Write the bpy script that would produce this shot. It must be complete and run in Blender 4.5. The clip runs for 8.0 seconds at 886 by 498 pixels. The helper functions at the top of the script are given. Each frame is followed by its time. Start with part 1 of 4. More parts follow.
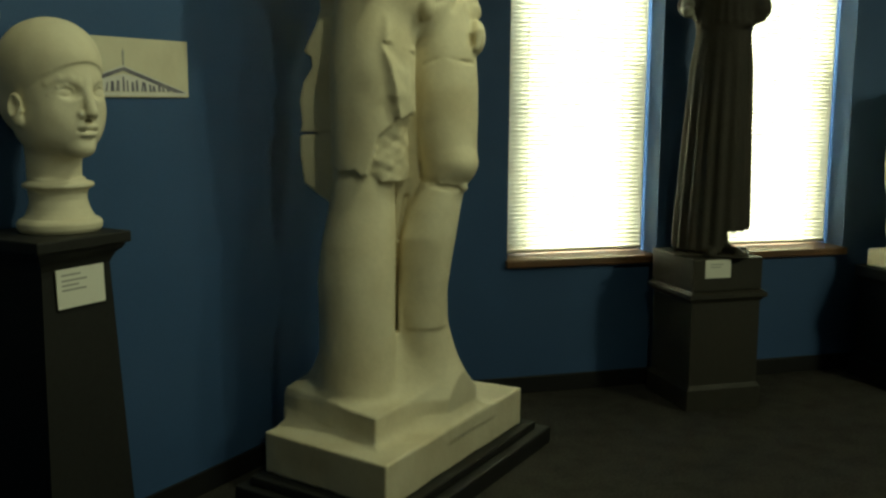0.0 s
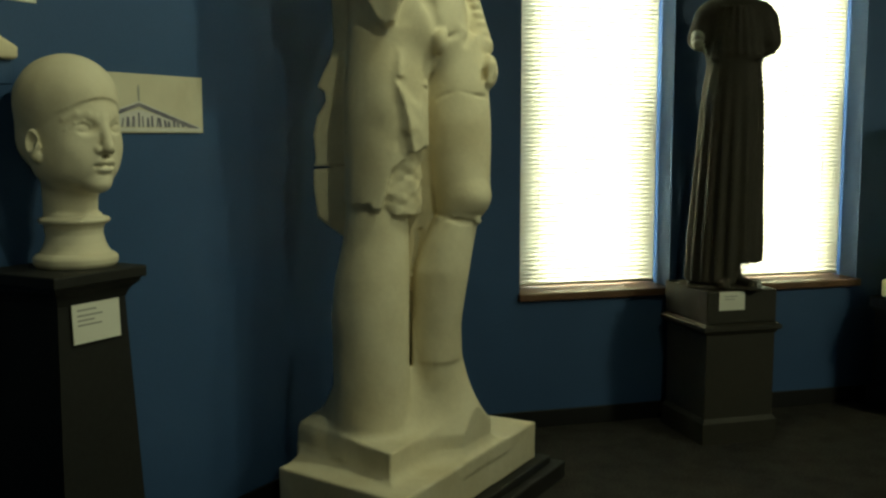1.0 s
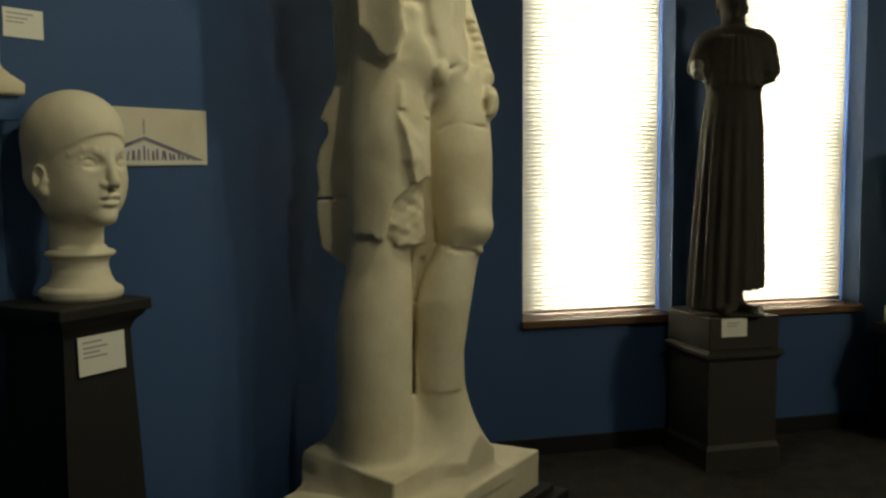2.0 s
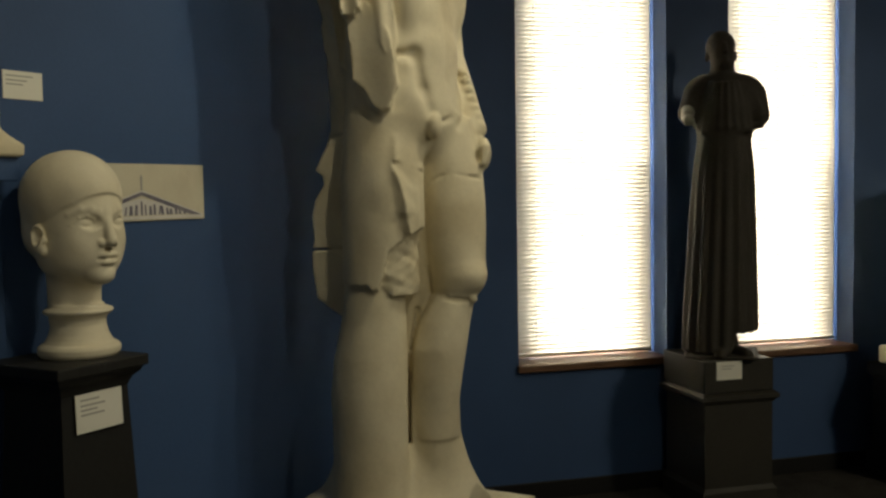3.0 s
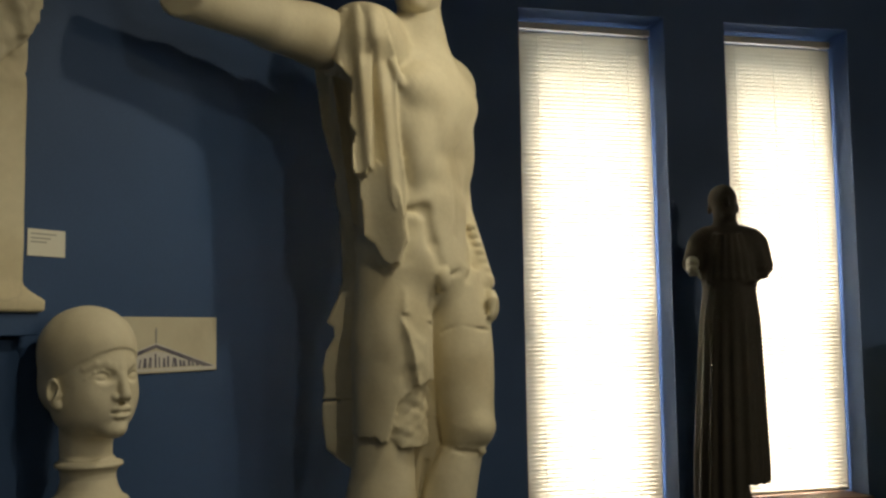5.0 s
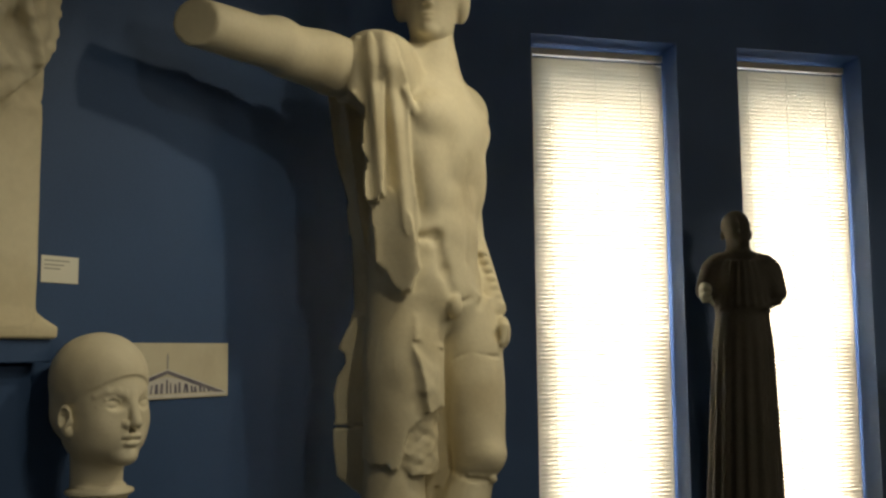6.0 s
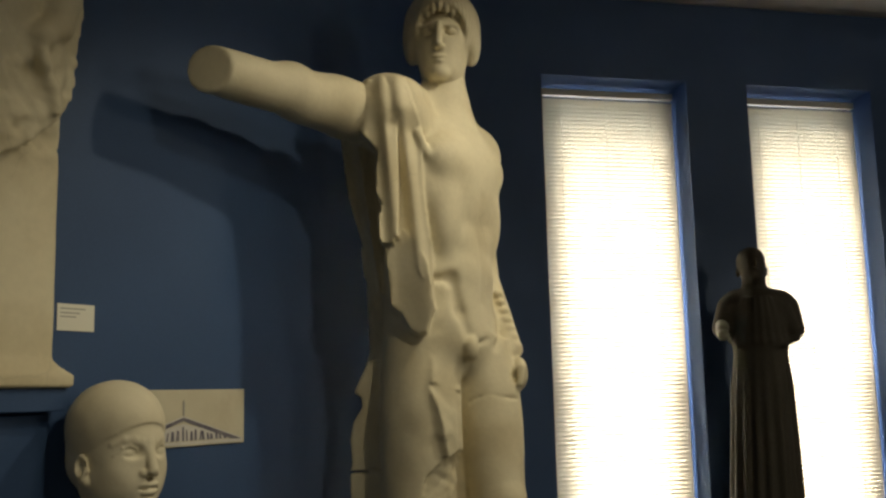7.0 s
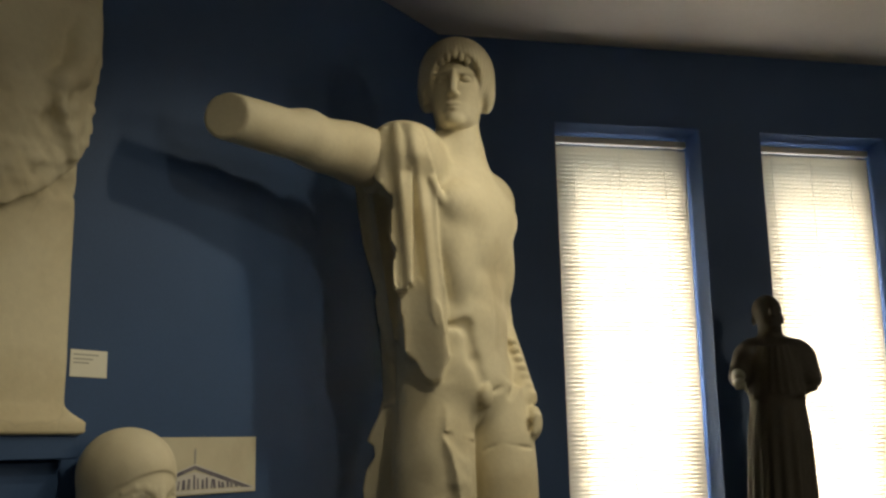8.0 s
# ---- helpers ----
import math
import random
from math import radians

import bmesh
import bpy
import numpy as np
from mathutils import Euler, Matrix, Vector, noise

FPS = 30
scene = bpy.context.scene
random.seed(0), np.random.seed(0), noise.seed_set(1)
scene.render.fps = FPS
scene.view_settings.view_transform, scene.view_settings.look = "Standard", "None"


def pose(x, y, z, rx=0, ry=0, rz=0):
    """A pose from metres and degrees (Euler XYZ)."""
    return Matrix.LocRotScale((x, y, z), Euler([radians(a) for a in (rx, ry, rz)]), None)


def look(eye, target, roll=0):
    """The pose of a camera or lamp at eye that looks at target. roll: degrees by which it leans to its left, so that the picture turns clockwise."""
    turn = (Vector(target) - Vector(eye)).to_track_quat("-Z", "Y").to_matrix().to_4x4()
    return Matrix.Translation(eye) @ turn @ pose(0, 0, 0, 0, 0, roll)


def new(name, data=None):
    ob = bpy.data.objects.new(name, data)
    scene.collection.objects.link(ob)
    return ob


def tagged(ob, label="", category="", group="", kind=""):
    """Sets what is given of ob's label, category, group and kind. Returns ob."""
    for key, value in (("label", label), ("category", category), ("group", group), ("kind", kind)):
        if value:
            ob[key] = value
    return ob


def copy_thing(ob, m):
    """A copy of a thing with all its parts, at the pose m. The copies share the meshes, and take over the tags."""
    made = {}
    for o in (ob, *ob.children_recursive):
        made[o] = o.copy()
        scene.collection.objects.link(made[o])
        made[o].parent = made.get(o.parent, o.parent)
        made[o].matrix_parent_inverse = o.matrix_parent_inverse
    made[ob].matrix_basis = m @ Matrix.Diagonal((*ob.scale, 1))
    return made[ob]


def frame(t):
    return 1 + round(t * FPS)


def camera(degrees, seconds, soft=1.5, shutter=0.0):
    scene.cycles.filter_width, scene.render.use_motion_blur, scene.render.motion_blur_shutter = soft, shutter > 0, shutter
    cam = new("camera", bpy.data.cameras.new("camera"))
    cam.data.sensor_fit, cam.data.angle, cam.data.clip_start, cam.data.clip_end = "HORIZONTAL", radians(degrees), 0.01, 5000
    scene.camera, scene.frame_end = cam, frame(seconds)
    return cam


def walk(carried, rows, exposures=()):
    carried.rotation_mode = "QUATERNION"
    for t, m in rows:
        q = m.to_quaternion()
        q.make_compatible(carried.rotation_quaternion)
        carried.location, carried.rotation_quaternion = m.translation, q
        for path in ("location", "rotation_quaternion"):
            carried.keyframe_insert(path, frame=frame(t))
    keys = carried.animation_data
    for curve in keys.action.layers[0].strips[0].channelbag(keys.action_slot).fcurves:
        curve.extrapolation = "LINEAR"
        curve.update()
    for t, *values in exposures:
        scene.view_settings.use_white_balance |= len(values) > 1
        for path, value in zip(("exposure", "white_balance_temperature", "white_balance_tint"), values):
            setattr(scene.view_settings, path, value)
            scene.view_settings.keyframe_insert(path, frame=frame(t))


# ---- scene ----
cam = camera(47.49, 8.0, soft=2.5)
# seconds, eye, then heading (left plus), tilt (up plus) and lean to the right, in degrees
PATH = [
    (0, 0.0184, 0.0940, 1.6851, -16.020, -8.492, -0.350),
    (0.5, 0.0000, 0.1053, 1.6779, -15.716, -7.321, -0.053),
    (1, -0.0052, 0.1064, 1.6781, -15.581, -6.519, 0.046),
    (2.5, 0.0031, 0.0471, 1.7431, -15.192, -4.354, 0.545),
    (3, 0.0088, 0.0266, 1.7787, -15.343, -3.272, 0.909),
    (3.5, 0.0112, 0.0067, 1.7799, -15.278, -1.460, 1.175),
    (4, 0.0009, -0.0107, 1.7921, -15.240, 1.155, 0.018),
    (4.5, -0.0030, -0.0358, 1.8045, -15.165, 3.361, 0.760),
    (6, 0.0055, -0.0564, 1.8555, -14.085, 5.867, 0.536),
    (6.5, -0.0099, -0.0414, 1.8540, -13.937, 6.551, 1.205),
    (7, -0.0116, -0.0370, 1.8547, -13.553, 8.279, 1.459),
    (7.5, -0.0169, -0.0247, 1.8589, -13.271, 9.277, 1.326),
    (8, -0.0220, -0.0187, 1.8587, -12.987, 10.944, 1.167),
]


def aim(x, y, z, heading, tilt, lean):
    h, p = radians(heading), radians(tilt)
    way = Vector((-math.sin(h) * math.cos(p), math.cos(h) * math.cos(p), math.sin(p)))
    return look((x, y, z), Vector((x, y, z)) + way, -lean)


EXPOSURES = [
    (0.0, 2.84, 5950, -20), (1.0, 2.8, 5950, -18), (2.3, 2.68, 6000, 9), (4.5, 2.6, 6150, 13), (8.0, 2.66, 6250, 13),
]
walk(cam, [(row[0], aim(*row[1:])) for row in PATH], EXPOSURES)

# ---- light ----
S = math.sqrt(0.5)
WIN_Y = 5.4                    # inner face of the window wall
CORNER = (1.225, 5.4)          # where the window wall meets the angled wall
CEILING = 4.22

world = bpy.data.worlds.new("sky")
world.use_nodes = True
scene.world = world
sky = world.node_tree.nodes.new("ShaderNodeTexSky")
sky.sky_type, sky.sun_disc = "NISHITA", False
sky.sun_elevation, sky.sun_rotation = radians(40), radians(200)
back = world.node_tree.nodes["Background"]
back.inputs["Strength"].default_value = 0.15
world.node_tree.links.new(sky.outputs["Color"], back.inputs["Color"])

sun_data = bpy.data.lights.new("sun", "SUN")
sun_data.energy, sun_data.angle, sun_data.color = 5.2, radians(56), (1.0, 0.95, 0.88)
sun = new("sun", sun_data)
sun.matrix_world = look((-2.0, 14.0, 14.0), (3.0, 5.4, 1.5))


def unseen_spot(x, y, z, target, watts, size, colour, cone=70.0):
    """An unseen spotlight; cast shadows imply most of them, the rest are added fill."""
    data = bpy.data.lights.new("unseen_spot", "SPOT")
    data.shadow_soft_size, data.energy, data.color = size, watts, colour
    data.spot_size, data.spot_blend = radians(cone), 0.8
    lamp = new("unseen_spot", data)
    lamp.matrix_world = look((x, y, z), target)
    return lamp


WARM = (1.0, 0.875, 0.56)
unseen_spot(2.1, 3.25, 4.17, (0.3, 4.0, 1.25), 11.8, 0.06, WARM, 80)
unseen_spot(5.2, 2.3, 3.75, (0.7, 4.3, 2.0), 11, 0.2, WARM, 42)
unseen_spot(1.6, 1.4, 4.15, (0.6, 4.2, 0.9), 11.5, 0.08, WARM, 76)
# The next two are fill, added to lighten the figure, head and relief.
unseen_spot(2.4, 0.2, 4.1, (0.1, 3.8, 1.0), 3, 0.2, WARM, 52)
unseen_spot(-0.6, -2.2, 4.1, (-0.95, 3.0, 2.6), 11, 0.3, WARM, 36)
unseen_spot(5.6, -0.4, 3.7, (3.9, 5.2, 1.2), 30, 0.2, WARM, 36)
# Fill light added out of view to lift the ceiling and dark corners.
room_fill = bpy.data.lights.new("fill_light", "POINT")
room_fill.shadow_soft_size, room_fill.energy, room_fill.color = 0.6, 20, WARM
new("fill_light", room_fill).location = (6.4, -1.8, 3.5)


# ---- materials ----
def material(name, base, rough=0.6, spread=0.1, grain=40.0, blotch=1.5, bump=0.15, tint=None, metal=0.0, spec=0.5, stain=0.35, crack=0.0):
    """Base colour varied at two scales, with fine relief."""
    m = bpy.data.materials.new(name)
    m.use_nodes = True
    nodes, links = m.node_tree.nodes, m.node_tree.links
    bsdf = nodes["Principled BSDF"]
    bsdf.inputs["Metallic"].default_value = metal
    bsdf.inputs["Specular IOR Level"].default_value = spec
    place = nodes.new("ShaderNodeTexCoord")
    fine, wide = nodes.new("ShaderNodeTexNoise"), nodes.new("ShaderNodeTexNoise")
    fine.inputs["Scale"].default_value, fine.inputs["Detail"].default_value = grain, 6
    wide.inputs["Scale"].default_value, wide.inputs["Detail"].default_value = blotch, 5
    for n in (fine, wide):
        links.new(place.outputs["Object"], n.inputs["Vector"])
    tint = tint or tuple(c * 0.72 for c in base)
    ramp = nodes.new("ShaderNodeMix")
    ramp.data_type = "RGBA"
    ramp.inputs[6].default_value, ramp.inputs[7].default_value = (*base, 1), (*tint, 1)
    shape = nodes.new("ShaderNodeMapRange")
    shape.inputs["From Min"].default_value, shape.inputs["From Max"].default_value = 0.42, 0.72
    shape.inputs["To Max"].default_value = stain
    links.new(wide.outputs["Fac"], shape.inputs["Value"])
    links.new(shape.outputs["Result"], ramp.inputs[0])
    speck = nodes.new("ShaderNodeHueSaturation")
    value = nodes.new("ShaderNodeMapRange")
    value.inputs["To Min"].default_value, value.inputs["To Max"].default_value = 1 - spread, 1 + spread
    links.new(fine.outputs["Fac"], value.inputs["Value"])
    links.new(value.outputs["Result"], speck.inputs["Value"])
    links.new(ramp.outputs[2], speck.inputs["Color"])
    links.new(speck.outputs["Color"], bsdf.inputs["Base Color"])
    if crack:
        warp, bend = nodes.new("ShaderNodeTexNoise"), nodes.new("ShaderNodeMixRGB")
        warp.inputs["Scale"].default_value, warp.inputs["Detail"].default_value = 7.0, 4
        bend.inputs[0].default_value = 0.09
        links.new(place.outputs["Object"], warp.inputs["Vector"])
        links.new(place.outputs["Object"], bend.inputs[1])
        links.new(warp.outputs["Color"], bend.inputs[2])
        cells, thin, where = nodes.new("ShaderNodeTexVoronoi"), nodes.new("ShaderNodeMapRange"), nodes.new("ShaderNodeMapRange")
        cells.feature = "DISTANCE_TO_EDGE"
        cells.inputs["Scale"].default_value = crack
        links.new(bend.outputs[0], cells.inputs["Vector"])
        for key, v in (("From Min", 0.003), ("From Max", 0.014), ("To Min", 1.0), ("To Max", 0.0)):
            thin.inputs[key].default_value = v
        links.new(cells.outputs["Distance"], thin.inputs["Value"])
        for key, v in (("From Min", 0.52), ("From Max", 0.66), ("To Min", 0.0), ("To Max", 0.13)):
            where.inputs[key].default_value = v
        links.new(wide.outputs["Fac"], where.inputs["Value"])
        both, dark = nodes.new("ShaderNodeMath"), nodes.new("ShaderNodeMixRGB")
        both.operation = "MULTIPLY"
        links.new(thin.outputs["Result"], both.inputs[0])
        links.new(where.outputs["Result"], both.inputs[1])
        dark.inputs[2].default_value = (*[c * 0.35 for c in base], 1)
        links.new(both.outputs[0], dark.inputs[0])
        links.new(speck.outputs["Color"], dark.inputs[1])
        links.new(dark.outputs[0], bsdf.inputs["Base Color"])
    gloss = nodes.new("ShaderNodeMapRange")
    gloss.inputs["To Min"].default_value, gloss.inputs["To Max"].default_value = max(0.05, rough - 0.1), min(1, rough + 0.1)
    links.new(wide.outputs["Fac"], gloss.inputs["Value"])
    links.new(gloss.outputs["Result"], bsdf.inputs["Roughness"])
    relief = nodes.new("ShaderNodeBump")
    relief.inputs["Strength"].default_value, relief.inputs["Distance"].default_value = bump, 0.004
    links.new(fine.outputs["Fac"], relief.inputs["Height"])
    links.new(relief.outputs["Normal"], bsdf.inputs["Normal"])
    return m


PLASTER = material("plaster", (0.74, 0.675, 0.505), 0.66, 0.07, 45, 3.4, 0.25, tint=(0.58, 0.50, 0.33), stain=0.75, crack=2.6)
PLASTER_PALE = material("pale_plaster", (0.77, 0.71, 0.555), 0.62, 0.05, 60, 6.0, 0.15, tint=(0.64, 0.57, 0.41), stain=0.6)
BRONZE = material("dark_bronze_paint", (0.046, 0.040, 0.033), 0.72, 0.25, 60, 6.0, 0.2, tint=(0.03, 0.034, 0.026), spec=0.25)
PALE_BRONZE = material("pale_bronze_paint", (0.24, 0.25, 0.20), 0.4, 0.3, 60, 14.0, 0.25, tint=(0.06, 0.05, 0.035), stain=1.0)
WALL_BLUE = material("blue_wall_paint", (0.044, 0.087, 0.205), 0.55, 0.10, 90, 1.3, 0.10, tint=(0.033, 0.066, 0.158), stain=0.6, spec=0.3)
SKIRTING = material("black_skirting_rubber", (0.010, 0.010, 0.011), 0.5, 0.2, 60, 3.0, 0.1, spec=0.3)
CARPET = material("dark_carpet", (0.044, 0.041, 0.037), 0.95, 0.85, 75, 7.0, 1.0, tint=(0.026, 0.025, 0.023), stain=0.8, spec=0.1)
CEILING_PAINT = material("ceiling_paint", (0.80, 0.74, 0.68), 0.8, 0.04, 40, 1.2, 0.2)
PEDESTAL = material("black_pedestal_paint", (0.017, 0.017, 0.017), 0.55, 0.35, 50, 4.0, 0.12, tint=(0.020, 0.019, 0.017), spec=0.3)
PEDESTAL_BROWN = material("dark_brown_pedestal_paint", (0.034, 0.031, 0.025), 0.55, 0.2, 50, 4.0, 0.15, tint=(0.02, 0.02, 0.017), spec=0.3)
OAK = material("stained_sill_wood", (0.14, 0.075, 0.038), 0.42, 0.3, 30, 8.0, 0.2, tint=(0.09, 0.045, 0.022), stain=0.8)
FRAME = material("painted_window_frame", (0.30, 0.34, 0.42), 0.4, 0.05, 40, 3.0, 0.05)
CARD = material("white_card", (0.78, 0.77, 0.70), 0.7, 0.02, 80, 3.0, 0.03, tint=(0.74, 0.72, 0.64))
INK = material("grey_print", (0.36, 0.35, 0.33), 0.7, 0.1, 90, 9.0, 0.02)
PRINT = material("cream_print", (0.62, 0.58, 0.45), 0.55, 0.05, 30, 7.0, 0.02, tint=(0.52, 0.47, 0.35), stain=0.6)
PRINT_DARK = material("violet_grey_print", (0.13, 0.12, 0.17), 0.55, 0.3, 60, 20.0, 0.02, tint=(0.3, 0.28, 0.3), stain=0.8)
PRINT_PALE = material("pale_print", (0.66, 0.64, 0.62), 0.55, 0.1, 60, 12.0, 0.02)
PAVING = material("pale_paving", (0.34, 0.33, 0.30), 0.9, 0.15, 3.0, 0.3, 0.3)
CORD = material("blind_cord", (0.7, 0.68, 0.6), 0.8, 0.05)
RAIL = material("cream_blind_rail", (0.62, 0.56, 0.46), 0.45, 0.04, 40, 3.0, 0.03)


def slat_material():
    m = bpy.data.materials.new("cream_blind_slat")
    m.use_nodes = True
    nodes, links = m.node_tree.nodes, m.node_tree.links
    nodes.remove(nodes["Principled BSDF"])
    diffuse, thin, mix = nodes.new("ShaderNodeBsdfDiffuse"), nodes.new("ShaderNodeBsdfTranslucent"), nodes.new("ShaderNodeMixShader")
    info, shade = nodes.new("ShaderNodeObjectInfo"), nodes.new("ShaderNodeHueSaturation")
    span = nodes.new("ShaderNodeMapRange")
    span.inputs["To Min"].default_value, span.inputs["To Max"].default_value = 0.975, 1.02
    links.new(info.outputs["Random"], span.inputs["Value"])
    links.new(span.outputs["Result"], shade.inputs["Value"])
    shade.inputs["Color"].default_value = (0.80, 0.75, 0.64, 1)
    links.new(shade.outputs["Color"], diffuse.inputs["Color"])
    links.new(shade.outputs["Color"], thin.inputs["Color"])
    mix.inputs[0].default_value = 0.66
    links.new(diffuse.outputs[0], mix.inputs[1])
    links.new(thin.outputs[0], mix.inputs[2])
    links.new(mix.outputs[0], nodes["Material Output"].inputs["Surface"])
    return m


SLAT = slat_material()


def glass_material():
    m = bpy.data.materials.new("window_glass")
    m.use_nodes = True
    b = m.node_tree.nodes["Principled BSDF"]
    b.inputs["Base Color"].default_value = (0.95, 0.98, 0.97, 1)
    b.inputs["Roughness"].default_value, b.inputs["Transmission Weight"].default_value, b.inputs["IOR"].default_value = 0.02, 1.0, 1.45
    return m


GLASS = glass_material()


# ---- mesh helpers ----
def box(bm, lo, hi, bevel=0.0, segments=2):
    """Adds a box between two corners, its edges rounded by bevel."""
    made = bmesh.ops.create_cube(bm, size=1.0)["verts"]
    size = [h - l for l, h in zip(lo, hi)]
    mid = [(h + l) / 2 for l, h in zip(lo, hi)]
    bmesh.ops.transform(bm, verts=made, matrix=Matrix.Translation(mid) @ Matrix.Diagonal((*size, 1)))
    if bevel:
        edges = list({e for v in made for e in v.link_edges})
        bmesh.ops.bevel(bm, geom=edges, offset=bevel, segments=segments, profile=0.5, affect="EDGES")


def prism(bm, outline, z0, z1, bevel=0.0):
    """Adds an upright prism over an outline of (x, y), anticlockwise."""
    low = [bm.verts.new((x, y, z0)) for x, y in outline]
    top = [bm.verts.new((x, y, z1)) for x, y in outline]
    n = len(outline)
    faces = [bm.faces.new(list(reversed(low))), bm.faces.new(top)]
    faces += [bm.faces.new((low[i], low[(i + 1) % n], top[(i + 1) % n], top[i])) for i in range(n)]
    if bevel:
        edges = list({e for f in faces for e in f.edges})
        bmesh.ops.bevel(bm, geom=edges, offset=bevel, segments=2, profile=0.5, affect="EDGES")


def tiers(bm, steps):
    """Adds a square pedestal shaft from (half_x, half_y, z) rings, bottom to top."""
    rings = []
    for hx, hy, z in steps:
        rings.append([bm.verts.new((sx * hx, sy * hy, z)) for sx, sy in ((-1, -1), (1, -1), (1, 1), (-1, 1))])
    bm.faces.new(list(reversed(rings[0])))
    bm.faces.new(rings[-1])
    for r, q in zip(rings, rings[1:]):
        for i in range(4):
            bm.faces.new((r[i], r[(i + 1) % 4], q[(i + 1) % 4], q[i]))


def finish(bm, name, mat, smooth=False):
    mesh = bpy.data.meshes.new(name)
    bmesh.ops.recalc_face_normals(bm, faces=bm.faces)
    bm.to_mesh(mesh)
    bm.free()
    mesh.materials.append(mat)
    if smooth:
        mesh.shade_smooth()
    return mesh


def part(name, bm, mat, parent, label="", smooth=False):
    ob = new(name, finish(bm, name, mat, smooth))
    ob.parent = parent
    return tagged(ob, label=label)


def thing(name, bm, mat, m, label, category, smooth=False, group="", kind=""):
    ob = new(name, finish(bm, name, mat, smooth) if bm else None)
    ob.matrix_world = m
    return tagged(ob, label=label, category=category, group=group, kind=kind)


# ---- sculpting: a field that is negative inside, meshed by surface nets ----
class Clay:
    def __init__(self, lo, hi, step):
        self.lo, self.step = np.array(lo, float), step
        self.n = [int((h - l) / step) + 2 for l, h in zip(lo, hi)]
        self.axes = [l + step * np.arange(k) for l, k in zip(lo, self.n)]
        self.f = np.full(self.n, 1.0, np.float32)

    def window(self, lo, hi):
        cut = []
        for i in range(3):
            a = int(np.clip((lo[i] - self.lo[i]) / self.step - 1, 0, self.n[i]))
            b = int(np.clip((hi[i] - self.lo[i]) / self.step + 2, 0, self.n[i]))
            cut.append(slice(a, max(a, b)))
        grid = np.meshgrid(*[ax[c] for ax, c in zip(self.axes, cut)], indexing="ij", sparse=True)
        return tuple(cut), grid

    def blend(self, cut, d, k, sign):
        f = self.f[cut]
        if sign > 0:
            h = np.maximum(k - np.abs(f - d), 0) / k
            self.f[cut] = np.minimum(f, d) - h * h * k / 4
        else:
            h = np.maximum(k - np.abs(f + d), 0) / k
            self.f[cut] = np.maximum(f, -d) + h * h * k / 4

    def ball(self, c, r, yaw=0.0, tip=0.0, k=0.03, sign=1):
        """An ellipsoid of radii r at c, turned by yaw about z and tipped about its x."""
        r = np.array(r, float)
        reach = max(r) + k * 1.5 + 0.02
        cut, (X, Y, Z) = self.window([v - reach for v in c], [v + reach for v in c])
        x, y, z = X - c[0], Y - c[1], Z - c[2]
        cy, sy = math.cos(radians(yaw)), math.sin(radians(yaw))
        x, y = x * cy + y * sy, -x * sy + y * cy
        if tip:
            ct, st = math.cos(radians(tip)), math.sin(radians(tip))
            y, z = y * ct + z * st, -y * st + z * ct
        q = np.sqrt((x / r[0]) ** 2 + (y / r[1]) ** 2 + (z / r[2]) ** 2)
        g = np.sqrt((x / r[0] ** 2) ** 2 + (y / r[1] ** 2) ** 2 + (z / r[2] ** 2) ** 2) + 1e-6
        self.blend(cut, (q * (q - 1) / g).astype(np.float32), k, sign)
        return self

    def limb(self, p, q, r0, r1, k=0.03, sign=1, flat=False):
        """A tapered limb from p to q; flat: with sawn ends."""
        p, q = np.array(p, float), np.array(q, float)
        reach = max(r0, r1) + k * 1.5 + 0.02
        cut, (X, Y, Z) = self.window(np.minimum(p, q) - reach, np.maximum(p, q) + reach)
        d = q - p
        t = ((X - p[0]) * d[0] + (Y - p[1]) * d[1] + (Z - p[2]) * d[2]) / (d @ d)
        s = np.clip(t, 0, 1)
        dist = np.sqrt((X - p[0] - s * d[0]) ** 2 + (Y - p[1] - s * d[1]) ** 2 + (Z - p[2] - s * d[2]) ** 2)
        if flat:
            long = np.linalg.norm(d)
            out = np.sqrt((X - p[0] - t * d[0]) ** 2 + (Y - p[1] - t * d[1]) ** 2 + (Z - p[2] - t * d[2]) ** 2) - (r0 + (r1 - r0) * s)
            dist = np.maximum(out, np.maximum(-t, t - 1) * long)
        else:
            dist = dist - (r0 + (r1 - r0) * s)
        self.blend(cut, dist.astype(np.float32), k, sign)
        return self

    def block(self, c, half, yaw=0.0, tip=0.0, lean=0.0, edge=0.01, k=0.01, sign=1):
        """A box of half sizes at c, turned by yaw, tipped about its x and leant about its y, with rounded edges."""
        reach = float(np.linalg.norm(half)) + k * 1.5 + 0.02
        cut, (X, Y, Z) = self.window([v - reach for v in c], [v + reach for v in c])
        x, y, z = X - c[0], Y - c[1], Z - c[2]
        cy, sy = math.cos(radians(yaw)), math.sin(radians(yaw))
        x, y = x * cy + y * sy, -x * sy + y * cy
        if tip:
            ct, st = math.cos(radians(tip)), math.sin(radians(tip))
            y, z = y * ct + z * st, -y * st + z * ct
        if lean:
            cl, sl = math.cos(radians(lean)), math.sin(radians(lean))
            x, z = x * cl + z * sl, -x * sl + z * cl
        a, b, g = np.abs(x) - half[0] + edge, np.abs(y) - half[1] + edge, np.abs(z) - half[2] + edge
        d = np.sqrt(np.maximum(a, 0) ** 2 + np.maximum(b, 0) ** 2 + np.maximum(g, 0) ** 2) + np.minimum(np.maximum(a, np.maximum(b, g)), 0) - edge
        self.blend(cut, np.broadcast_to(d, self.f[cut].shape).astype(np.float32), k, sign)
        return self

